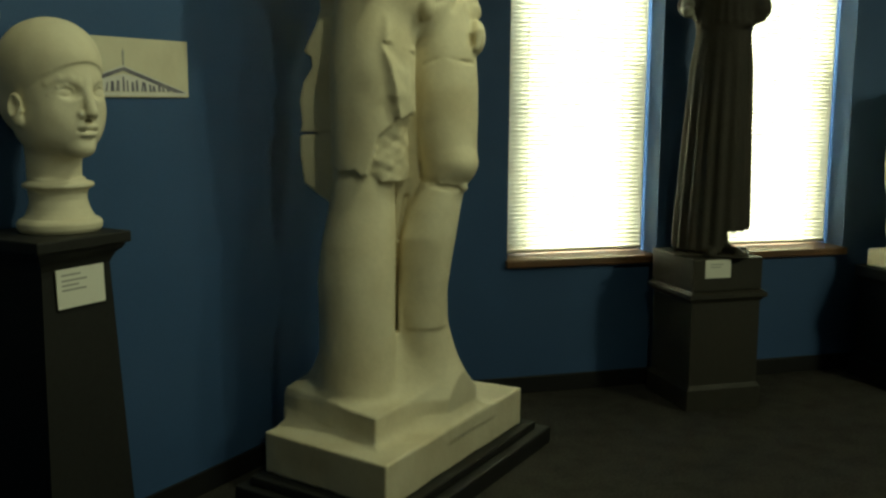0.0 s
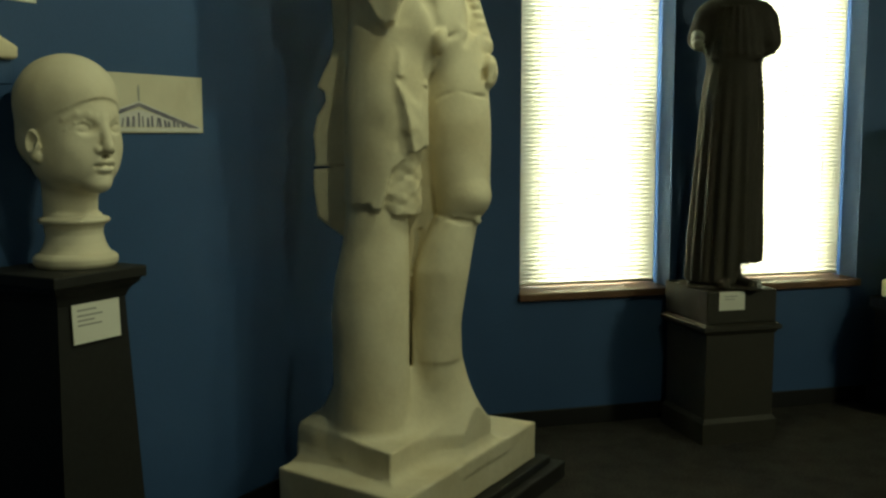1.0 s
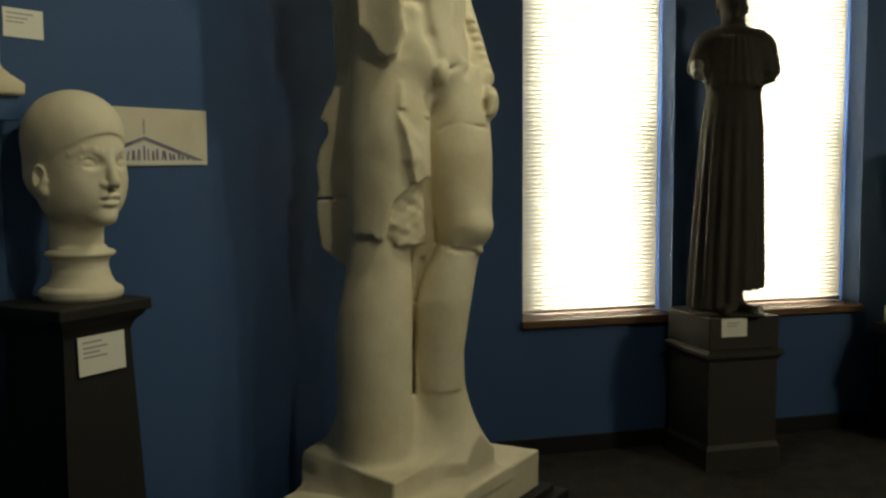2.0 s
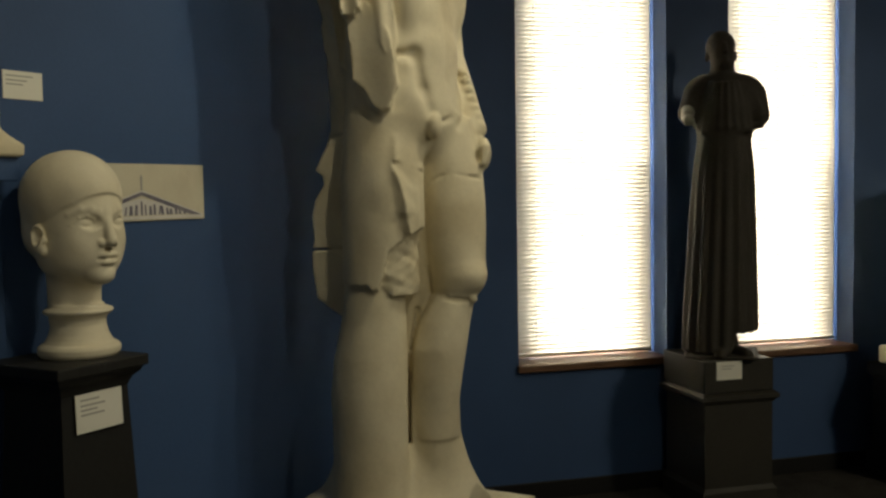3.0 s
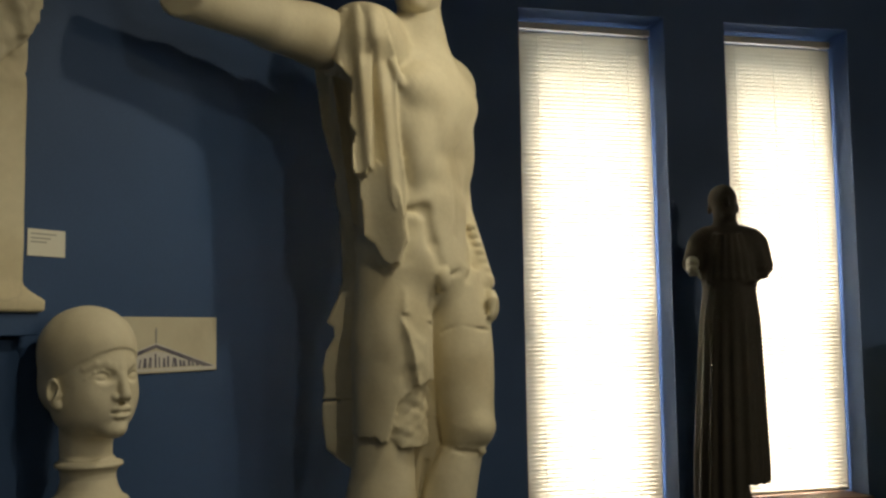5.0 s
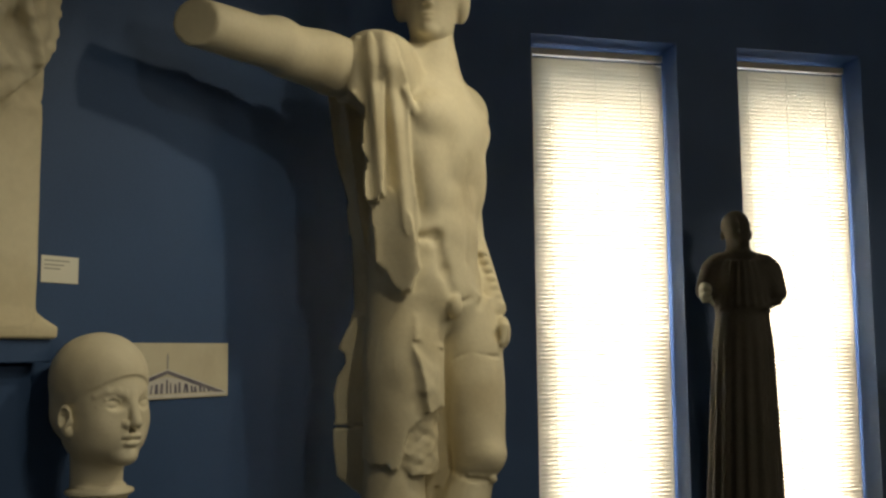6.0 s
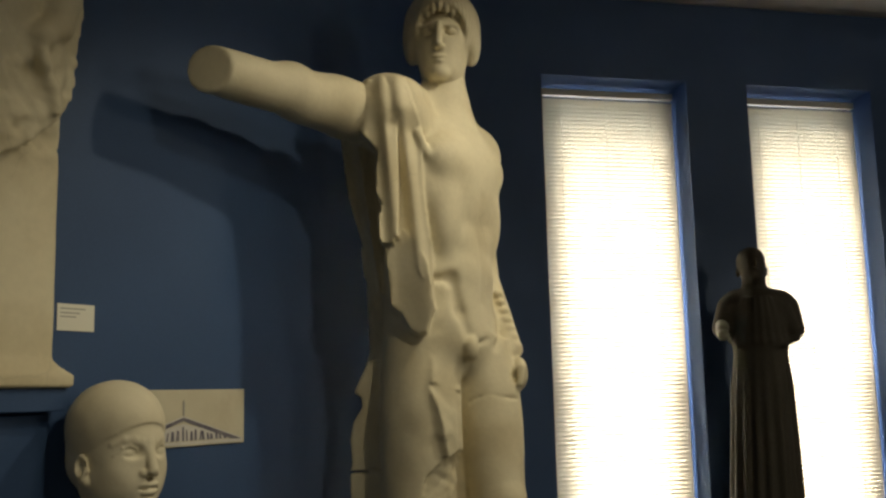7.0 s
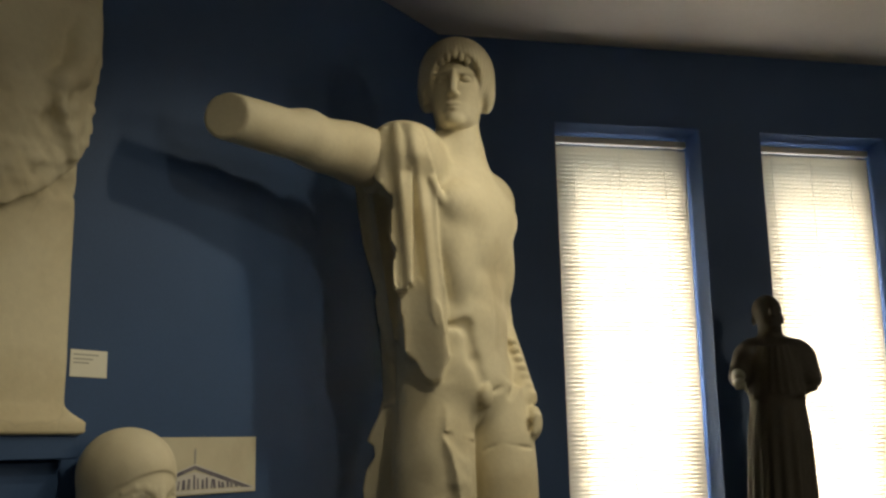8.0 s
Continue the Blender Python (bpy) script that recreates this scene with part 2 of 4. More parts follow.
    def field(self, lo, hi, function, k=0.01, sign=1):
        cut, (X, Y, Z) = self.window(lo, hi)
        d = function(X, Y, Z)
        self.blend(cut, np.broadcast_to(d, self.f[cut].shape).astype(np.float32), k, sign)
        return self

    def sheet(self, outline, surface, thick, k=0.008, sign=1):
        """A cloth or shard: an outline in x and z, laid on y = surface(x, z)."""
        xs, zs = [p[0] for p in outline], [p[1] for p in outline]
        cut, (X, Y, Z) = self.window((min(xs) - 0.04, self.lo[1], min(zs) - 0.04), (max(xs) + 0.04, self.axes[1][-1], max(zs) + 0.04))
        near, odd = np.full((X.size, 1, Z.size), 9.0), np.zeros((X.size, 1, Z.size), bool)
        for (x0, z0), (x1, z1) in zip(outline, outline[1:] + outline[:1]):
            dx, dz = x1 - x0, z1 - z0
            t = np.clip(((X - x0) * dx + (Z - z0) * dz) / (dx * dx + dz * dz), 0, 1)
            near = np.minimum(near, np.hypot(X - x0 - t * dx, Z - z0 - t * dz))
            if z0 != z1:
                odd ^= ((Z >= z0) != (Z >= z1)) & (X < x0 + (Z - z0) * dx / dz)
        rim = np.where(odd, -near, near)
        d = np.maximum(rim, np.abs(Y - surface(X, Z)) - thick)
        self.blend(cut, d.astype(np.float32), k, sign)
        return self

    def ripple(self, lo, hi, function):
        """Adds a small relief to the field in a window."""
        cut, (X, Y, Z) = self.window(lo, hi)
        self.f[cut] += np.broadcast_to(function(X, Y, Z), self.f[cut].shape).astype(np.float32)
        return self

    def net(self):
        """Vertices and quads of the surface."""
        f = self.f.copy()
        f[0], f[-1], f[:, 0], f[:, -1], f[:, :, 0], f[:, :, -1] = 1, 1, 1, 1, 1, 1
        inside = f < 0
        m = [k - 1 for k in self.n]
        total = np.zeros((*m, 3), np.float32)
        count = np.zeros(m, np.float32)
        crossings = []
        for axis in range(3):
            a = [slice(None)] * 3
            b = [slice(None)] * 3
            a[axis], b[axis] = slice(0, -1), slice(1, None)
            fa, fb = f[tuple(a)], f[tuple(b)]
            cross = inside[tuple(a)] != inside[tuple(b)]
            at = np.argwhere(cross)
            va, vb = fa[cross], fb[cross]
            pos = at.astype(np.float32)
            pos[:, axis] += va / (va - vb)
            crossings.append((at, va < 0))
            u, v = [i for i in range(3) if i != axis]
            for du in (0, 1):
                for dv in (0, 1):
                    cell = at.copy()
                    cell[:, u] -= du
                    cell[:, v] -= dv
                    np.add.at(total, tuple(cell.T), pos)
                    np.add.at(count, tuple(cell.T), 1)
        used = count > 0
        index = np.full(m, -1, np.int64)
        index[used] = np.arange(used.sum())
        verts = total[used] / count[used][:, None] * self.step + self.lo
        quads = []
        for axis, (at, first) in enumerate(crossings):
            u, v = (axis + 1) % 3, (axis + 2) % 3
            ring = []
            for du, dv in ((1, 1), (0, 1), (0, 0), (1, 0)):
                cell = at.copy()
                cell[:, u] -= du
                cell[:, v] -= dv
                ring.append(index[tuple(cell.T)])
            q = np.stack(ring, 1)
            q[~first] = q[~first][:, ::-1]
            quads.append(q)
        return verts, np.concatenate(quads)


def cast(name, clays, mat, m, label, category, smooth_steps=1, last=None):
    """One mesh from one or more pieces of clay; last: another material for the last piece."""
    verts, quads, base, before = [], [], 0, 0
    for clay in clays:
        v, q = clay.net()
        before = sum(len(x) for x in quads)
        verts.append(v)
        quads.append(q + base)
        base += len(v)
    v, q = np.concatenate(verts), np.concatenate(quads)
    for _ in range(smooth_steps):
        total, count = np.zeros_like(v), np.zeros(len(v), v.dtype)
        for i in range(4):
            a, b = q[:, i], q[:, (i + 1) % 4]
            np.add.at(total, a, v[b])
            np.add.at(count, a, 1)
        v = v * 0.5 + 0.5 * total / np.maximum(count, 1)[:, None]
    mesh = bpy.data.meshes.new(name)
    mesh.vertices.add(len(v))
    mesh.vertices.foreach_set("co", v.astype(np.float32).ravel())
    mesh.loops.add(q.size)
    mesh.loops.foreach_set("vertex_index", q.astype(np.int32).ravel())
    mesh.polygons.add(len(q))
    mesh.polygons.foreach_set("loop_start", np.arange(0, q.size, 4, dtype=np.int32))
    mesh.update(calc_edges=True)
    mesh.materials.append(mat)
    if last:
        mesh.materials.append(last)
        mesh.polygons.foreach_set("material_index", (np.arange(len(q)) >= before).astype(np.int32))
    mesh.shade_smooth()
    ob = new(name, mesh)
    ob.matrix_world = m
    return tagged(ob, label=label, category=category)


def waves(x, y, z, scale, seed, count=5):
    """A smooth irregular relief between about -1 and 1."""
    total = 0
    rng = np.random.RandomState(seed)
    for _ in range(count):
        w = rng.normal(size=3) * scale
        total = total + np.sin(w[0] * x + w[1] * y + w[2] * z + rng.uniform(0, 6.28))
    return total / (1.34 * math.sqrt(count))


# ---- the room ----
def floor():
    bm = bmesh.new()
    prism(bm, ((-2.6, -4.2), (9.2, -4.2), (9.2, 5.8), (1.05, 5.8), (-2.6, 2.2)), -0.2, 0.0)
    return thing("floor", bm, CARPET, Matrix(), "dark grey-brown carpeted gallery floor", "floor", kind="structure")


def ceiling():
    bm = bmesh.new()
    prism(bm, ((-2.6, -4.2), (9.2, -4.2), (9.2, 5.8), (1.05, 5.8), (-2.6, 2.2)), CEILING, CEILING + 0.2)
    return thing("ceiling", bm, CEILING_PAINT, Matrix(), "plain pale plastered ceiling in warm light", "ceiling", kind="structure")


OPENINGS = ((1.919, 2.852), (3.262, 4.142))
SILL_Z, HEAD_Z, OUT_Y = 0.785, 3.718, 5.75


def window_wall():
    bm = bmesh.new()
    edges = [1.225] + [e for o in OPENINGS for e in o] + [9.0]
    for i in range(0, len(edges), 2):
        box(bm, (edges[i], WIN_Y, 0), (edges[i + 1], OUT_Y, CEILING))
    for a, b in OPENINGS:
        box(bm, (a, WIN_Y, 0), (b, OUT_Y, SILL_Z - 0.045))
        box(bm, (a, WIN_Y, HEAD_Z), (b, OUT_Y, CEILING))
    return thing("wall_north", bm, WALL_BLUE, Matrix(), "dark blue painted wall with two tall windows", "wall", kind="structure")


def outside_ground():
    bm = bmesh.new()
    box(bm, (-400, -400, -1.2), (400, 400, -0.9))
    thing("ground", bm, PAVING, Matrix(), "pale paved ground outside the windows", "ground", kind="structure")


def overhang():
    # Unseen slab, added so that the glow fades towards the blind tops.
    bm = bmesh.new()
    box(bm, (0.9, OUT_Y + 0.002, 3.86), (9.2, OUT_Y + 0.44, 4.1), 0.01)
    thing("shade_slab", bm, FRAME, Matrix(), "unseen slab added outside above the windows to shade the blinds", "overhang", kind="structure")


def angled_wall():
    bm = bmesh.new()
    prism(bm, ((1.225, 5.4), (1.225, 5.75), (1.08, 5.75), (-2.6, 2.07), (-2.6, 1.575)), 0, CEILING)
    return thing("wall_northwest", bm, WALL_BLUE, Matrix(), "dark blue painted wall set at an angle", "wall", kind="structure")


def plain_walls():
    for name, lo, hi in (("wall_west", (-2.8, -4.2, 0), (-2.6, 2.07, CEILING)), ("wall_south", (-2.8, -4.4, 0), (9.2, -4.2, CEILING)), ("wall_east", (9.0, -4.2, 0), (9.2, 5.4, CEILING))):
        bm = bmesh.new()
        box(bm, lo, hi)
        thing(name, bm, WALL_BLUE, Matrix(), "plain dark blue painted gallery wall", "wall", kind="structure")


def skirtings():
    bm = bmesh.new()
    box(bm, (1.24, WIN_Y - 0.014, 0), (8.99, WIN_Y, 0.1), 0.004)
    thing("baseboard", bm, SKIRTING, Matrix(), "black skirting strip along the blue wall", "baseboard", kind="structure")
    bm = bmesh.new()
    box(bm, (-0.0, -0.014, 0), (5.38, 0.0, 0.1), 0.004)
    thing("baseboard", bm, SKIRTING, Matrix.Translation((CORNER[0], CORNER[1], 0)) @ pose(0, 0, 0, 0, 0, 45) @ Matrix.Translation((-5.39, 0, 0)), "black skirting strip along the blue wall", "baseboard", kind="structure")


def window(name, a, b):
    """A tall window: frame, pane and wooden sill."""
    root = thing(name, None, None, pose((a + b) / 2, WIN_Y, SILL_Z), "tall narrow window in a deep blue reveal", "window", kind="structure")
    w, h = (b - a) / 2, HEAD_Z - SILL_Z
    bm = bmesh.new()
    side, top = 0.115, 0.10
    box(bm, (-w, 0.29, 0), (-w + side, 0.34, h), 0.006)
    box(bm, (w - side, 0.29, 0), (w, 0.34, h), 0.006)
    box(bm, (-w + side, 0.29, h - top), (w - side, 0.34, h), 0.006)
    box(bm, (-w + side, 0.29, 0), (w - side, 0.34, 0.09), 0.006)
    part("window_frame", bm, FRAME, root)
    # Unseen stiles, added to narrow the glow on the lower blind.
    bm = bmesh.new()
    box(bm, (w - side - 0.055, 0.286, 0.088), (w - side + 0.004, 0.338, 1.24), 0.006)
    box(bm, (-w + side - 0.004, 0.286, 0.088), (-w + side + 0.02, 0.338, 1.24), 0.006)
    part("lower_stiles", bm, FRAME, root)
    bm = bmesh.new()
    box(bm, (-w + side - 0.01, 0.312, 0.08), (w - side + 0.01, 0.318, h - top + 0.01))
    pane = part("pane", bm, GLASS, root)
    pane.visible_shadow = False
    bm = bmesh.new()
    box(bm, (-w - 0.012, -0.04, -0.045), (w + 0.012, 0.0, 0.0), 0.008)
    box(bm, (-w + 0.002, -0.002, -0.0445), (w - 0.002, 0.289, -0.001))
    part("window_sill", bm, OAK, root, "brown stained wooden sill")
    return root


def blind(a, b):
    """A venetian blind, let right down, its slats turned nearly shut."""
    mid = (a + b) / 2
    w = (b - a) / 2 - 0.018
    y = WIN_Y + 0.170
    root = thing("venetian_blind", None, None, pose(mid, y, SILL_Z), "cream venetian blind lowered over a bright window", "blind", group="window blinds")
    h = HEAD_Z - SILL_Z
    bm = bmesh.new()
    box(bm, (-w, -0.02, h - 0.075), (w, 0.02, h - 0.035), 0.004)
    part("headrail", bm, RAIL, root)
    bm = bmesh.new()
    box(bm, (-w, -0.013, 0.012), (w, 0.013, 0.03), 0.005)
    part("bottom_rail", bm, RAIL, root)
    for x in (-w * 0.66, 0.0, w * 0.66):
        bm = bmesh.new()
        for dy in (-0.0135, 0.0135):
            box(bm, (x - 0.001, dy - 0.0008, 0.02), (x + 0.001, dy + 0.0008, h - 0.05))
        part("ladder_cord", bm, CORD, root)
    bm = bmesh.new()
    box(bm, (-w * 0.93 - 0.004, -0.032, h - 0.9), (-w * 0.93 + 0.004, -0.024, h - 0.06), 0.002)
    part("tilt_wand", bm, RAIL, root)
    bm = bmesh.new()
    seg, wide, crown, thick = 4, 0.031, 0.0014, 0.0006
    rows = []
    for i in range(seg + 1):
        s = i / seg * 2 - 1
        rows.append([bm.verts.new((x, s * wide / 2, crown * (1 - s * s) + dz)) for x in (-w, w) for dz in (0, thick)])
    for p, q in zip(rows, rows[1:]):
        bm.faces.new((p[1], q[1], q[3], p[3]))
        bm.faces.new((p[0], p[2], q[2], q[0]))
        bm.faces.new((p[0], q[0], q[1], p[1]))
        bm.faces.new((p[2], p[3], q[3], q[2]))
    bm.faces.new((rows[0][0], rows[0][1], rows[0][3], rows[0][2]))
    bm.faces.new((rows[-1][0], rows[-1][2], rows[-1][3], rows[-1][1]))
    mesh = finish(bm, "slat", SLAT)
    rng = random.Random(int(a * 100))
    count = int((h - 0.12) / 0.0255)
    for i in range(count):
        slat = new("slat", mesh)
        slat.parent = root
        bent = 14 if i == (80 if a < 3 else 6) else 0
        slat.matrix_basis = pose(0, 0, 0.045 + i * 0.0255, -75 + bent + rng.uniform(-0.2, 0.2), rng.uniform(-0.03, 0.03), 0)
    return root


floor(), ceiling(), outside_ground(), overhang(), window_wall(), angled_wall(), plain_walls(), skirtings()
for number, (left, right) in enumerate(OPENINGS):
    window("window_" + str(number + 1), left, right)
    blind(left, right)

# a frame for things on the angled wall: x along the wall, y into it, z up
WALL_FRAME = pose(0, 0, 0, 0, 0, 45)
WALL_V = 4.175 * S


# ---- the colossal standing figure ----
def colossus():
    """Built facing the walk: x to the walk's right, y away from it; BODY is the yaw of its own left."""
    BODY = 58.5
    fx, fy, lx, ly = 0.852, -0.522, 0.522, 0.852       # its front and its left
    c = Clay((-0.64, -0.72, 0.10), (0.66, 0.74, 3.40), 0.0078)

    def at(mid, front, left, z):
        return (mid[0] + fx * front + lx * left, mid[1] + fy * front + ly * left, z)

    # plinth and raised block
    def slab(x0, slope, x1, f0, f1, z0, z1):
        def inner(X, Y, Z):
            l, f = lx * X + ly * Y, fx * X + fy * Y
            return np.maximum.reduce(np.broadcast_arrays(x0 - slope * (f - f1) - l, l - x1, f0 - f, f - f1, z0 - Z, Z - z1))
        return inner
    c.field((-0.8, -0.85, 0.0), (0.75, 0.85, 0.34), slab(-0.605, 0.14, 0.62, -0.34, 0.318, 0.12, 0.30), k=0.02)
    c.field((-0.8, -0.85, 0.2), (0.75, 0.85, 0.48), slab(-0.464, 0.29, -0.02, -0.37, 0.18, 0.25, 0.425), k=0.05)

    # flared support round the shins
    def flare(X, Y, Z):
        grow = np.exp(-(np.maximum(Z, 0.41) - 0.40) / 0.195)
        hx = 0.225 + 0.197 * grow
        hy = 0.06 + 0.14 * grow
        x, y = np.abs(X + 0.042 + 0.004 * grow), np.abs(Y + 0.03)
        q = ((x / hx) ** 2.4 + (y / hy) ** 2.4) ** (1 / 2.4)
        return np.maximum(np.maximum((q - 1) * 0.15, fx * X + fy * Y - 0.285), np.maximum(Z - 1.0, 0.28 - Z))
    c.field((-0.75, -0.7, 0.25), (0.7, 0.6, 1.0), flare, k=0.07)

    # legs: its right leg carries the weight, its left is set forward
    def column(zs, xs, ys, rs):
        def inner(X, Y, Z):
            cx, cy, r = (np.interp(Z, zs, v) for v in (xs, ys, rs))
            return np.maximum(np.sqrt((X - cx) ** 2 + (Y - cy) ** 2) - r, np.maximum(Z - zs[-1], zs[0] - Z)) * 0.92
        return inner
    c.field((-0.5, -0.5, 0.3), (0.4, 0.3, 2.2), column(
        [0.35, 0.55, 0.75, 0.92, 1.08, 1.22, 1.38, 1.60, 1.85, 2.08], [-0.172, -0.172, -0.173, -0.173, -0.165, -0.150, -0.143, -0.125, -0.100, -0.085],
        [-0.14, -0.14, -0.14, -0.135, -0.13, -0.125, -0.12, -0.115, -0.10, -0.08], [0.178, 0.164, 0.161, 0.164, 0.155, 0.138, 0.130, 0.142, 0.160, 0.150]), k=0.04)
    c.field((-0.2, -0.5, 0.3), (0.5, 0.4, 2.2), column(
        [0.35, 0.55, 0.70, 0.71, 0.85, 0.98, 1.10, 1.22, 1.31, 1.33], [0.095, 0.10, 0.102, 0.104, 0.106, 0.112, 0.128, 0.158, 0.188, 0.195],
        [-0.04, -0.045, -0.05, -0.052, -0.055, -0.055, -0.05, -0.045, -0.04, -0.04], [0.105, 0.100, 0.097, 0.103, 0.106, 0.118, 0.124, 0.112, 0.098, 0.096]), k=0.02)
    c.field((-0.2, -0.5, 1.25), (0.5, 0.4, 2.2), column(
        [1.30, 1.36, 1.42, 1.50, 1.60, 1.72, 1.90, 2.10], [0.200, 0.216, 0.222, 0.216, 0.210, 0.205, 0.195, 0.165],
        [-0.03, -0.035, -0.035, -0.02, 0.0, 0.015, 0.04, 0.06], [0.085, 0.108, 0.116, 0.124, 0.134, 0.140, 0.138, 0.125]), k=0.012)
    c.ball((0.262, -0.085, 1.410), (0.070, 0.07, 0.065), k=0.04)
    c.ball((0.275, -0.095, 1.312), (0.024, 0.024, 0.020), k=0.012)

    # old thigh, a thicker shell that ends in a ragged break
    def thigh(X, Y, Z):
        t = np.clip((Z - 1.36) / 0.66, 0, 1)
        cx, cy, r = -0.128 + 0.035 * t, -0.13 + 0.03 * t, 0.151 + 0.034 * t - 0.06 * np.clip((Z - 1.78) / 0.28, 0, 1) ** 2
        hem = np.interp(X, [-0.30, -0.24, -0.155, -0.125, -0.095, -0.075, -0.045, -0.01, 0.05, 0.10],
                        [1.40, 1.395, 1.378, 1.375, 1.47, 1.53, 1.56, 1.60, 1.615, 1.62])
        hem = hem + 0.008 * np.sin(60 * X) + 0.005 * np.sin(141 * X + 1)
        return np.maximum(np.sqrt((X - cx) ** 2 + (Y - cy) ** 2) - r, np.maximum(hem - Z, Z - 2.06)) * 0.9
    c.field((-0.4, -0.4, 1.3), (0.2, 0.2, 2.1), thigh, k=0.012)
    # spalled facets on it
    def split(X, Y, Z):
        """A flat front meeting a spalled face along a ridge."""
        ridge = np.interp(Z, [1.60, 1.66, 1.74, 1.83, 1.90], [0.012, 0.004, -0.006, -0.030, -0.064])
        front = -0.292 + 0.25 * np.clip(1.70 - Z, 0, 1) + 0.35 * np.clip(Z - 1.86, 0, 1)
        brim = 0.034 * np.clip((Z - 1.905 + 0.33 * (X + 0.064)) / 0.012, 0, 1)
        left, right = front - Y + 0.50 * (ridge - X), front - Y + 1.15 * (X - ridge) - brim
        return np.maximum.reduce(np.broadcast_arrays(left, right, X - 0.072, Y + 0.10, -0.23 - X, Z - 2.0, 1.60 + 0.25 * (X + 0.02) - Z)) * 0.75
    c.field((-0.28, -0.34, 1.5), (0.12, -0.05, 2.02), split, k=0.006)
    # rough stone under the break
    c.field((-0.16, -0.34, 1.36), (0.09, 0.0, 1.64), lambda X, Y, Z: np.sqrt((X + 0.085) ** 2 + (Y + 0.118) ** 2) - 0.133 - 0.0055 * waves(X, Y, Z, 60, 31, 14)
            + 10 * np.maximum(0, 1.395 - 1.1 * (X + 0.12) - Z) + 10 * np.maximum(0, Z - 1.63), k=0.006)

    c.limb((0.0, 0.03, 0.6), (0.02, 0.05, 1.35), 0.09, 0.09, k=0.03)
    c.limb((0.02, 0.05, 1.35), (0.05, 0.08, 1.95), 0.09, 0.11, k=0.04)
    # cleft between the legs, open joints at the left knee, ankle and thigh
    for p, q, r in (((-0.006, 0.690), (-0.003, 0.90), 0.006), ((-0.003, 0.90), (0.004, 1.08), 0.008), ((0.004, 1.08), (0.038, 1.27), 0.008)):
        c.sheet([(p[0] - r, p[1]), (p[0] + r, p[1]), (q[0] + r, q[1]), (q[0] - r, q[1])], lambda X, Z: -0.14 + 0 * X * Z, 0.115 if p[1] > 1.0 else 0.08, k=0.012, sign=-1)
    c.limb((0.036, -0.10, 1.25), (0.058, -0.11, 1.54), 0.012, 0.012, k=0.04, sign=-1)
    c.limb((0.066, -0.22, 1.54), (0.080, -0.21, 1.99), 0.010, 0.012, k=0.03, sign=-1)
    c.limb((0.096, -0.082, 1.350), (0.130, -0.112, 1.334), 0.013, 0.015, k=0.004, sign=-1)
    c.limb((0.130, -0.112, 1.334), (0.152, -0.125, 1.336), 0.013, 0.011, k=0.004, sign=-1)
    c.limb((0.152, -0.128, 1.326), (0.210, -0.136, 1.314), 0.012, 0.015, k=0.004, sign=-1)
    c.limb((0.210, -0.136, 1.314), (0.258, -0.112, 1.306), 0.014, 0.010, k=0.004, sign=-1)
    for p, q in (((0.105, -0.076, 1.822), (0.135, -0.094, 1.838)), ((0.135, -0.094, 1.838), (0.195, -0.112, 1.858)),
                 ((0.195, -0.112, 1.858), (0.255, -0.098, 1.842)), ((0.255, -0.098, 1.842), (0.325, -0.030, 1.832))):
        c.limb(p, q, 0.006, 0.006, k=0.005, sign=-1)

    # pelvis, belly, chest
    c.ball((0.025, 0.0, 2.12), (0.250, 0.195, 0.19), yaw=BODY, k=0.06)
    c.ball((0.030, 0.0, 2.36), (0.265, 0.180, 0.36), yaw=BODY, k=0.06)
    c.ball((0.020, 0.0, 2.80), (0.340, 0.205, 0.36), yaw=BODY, k=0.06)
    mid = (0.02, 0.0)
    for side in (-1, 1):
        c.ball(at(mid, 0.115, 0.145 * side, 2.87), (0.150, 0.085, 0.115), yaw=BODY, k=0.035)
        for z, r in ((2.53, 0.075), (2.39, 0.075), (2.25, 0.085)):
            c.ball(at(mid, 0.126, 0.072 * side, z), (0.070, 0.045, r), yaw=BODY, k=0.03)
        c.ball(at(mid, 0.02, (0.165 + 0.02 * side) * side, 2.19), (0.070, 0.11, 0.08), yaw=BODY, k=0.06)
        c.ball(at(mid, 0.10, 0.19 * side, 2.62), (0.07, 0.07, 0.16), yaw=BODY, k=0.06)
    c.limb(at(mid, 0.195, 0.0, 2.25), at(mid, 0.212, 0.0, 2.72), 0.006, 0.008, k=0.03, sign=-1)
    c.limb(at(mid, 0.20, 0.21, 2.18), at(mid, 0.215, 0.06, 2.06), 0.008, 0.008, k=0.03, sign=-1)
    c.limb(at(mid, 0.20, -0.21, 2.18), at(mid, 0.215, -0.06, 2.06), 0.008, 0.008, k=0.03, sign=-1)
    # plain broken boss at the groin
    c.ball((0.118, -0.165, 2.055), (0.036, 0.045, 0.058), k=0.012)

    # shoulders and neck
    c.ball((0.155, 0.24, 2.97), (0.145, 0.14, 0.16), k=0.06)
    c.ball((-0.19, -0.22, 3.08), (0.16, 0.15, 0.16), k=0.06)
    c.limb((0.03, 0.0, 2.98), (0.032, -0.01, 3.36), 0.135, 0.092, k=0.06)
    c.limb((0.13, 0.2, 3.04), (0.05, 0.02, 3.15), 0.085, 0.085, k=0.06)

    # hanging left arm with drapery on it
    c.limb((0.165, 0.27, 2.95), (0.185, 0.33, 2.45), 0.100, 0.080, k=0.04)
    c.limb((0.185, 0.33, 2.45), (0.318, 0.08, 2.05), 0.074, 0.042, k=0.03)
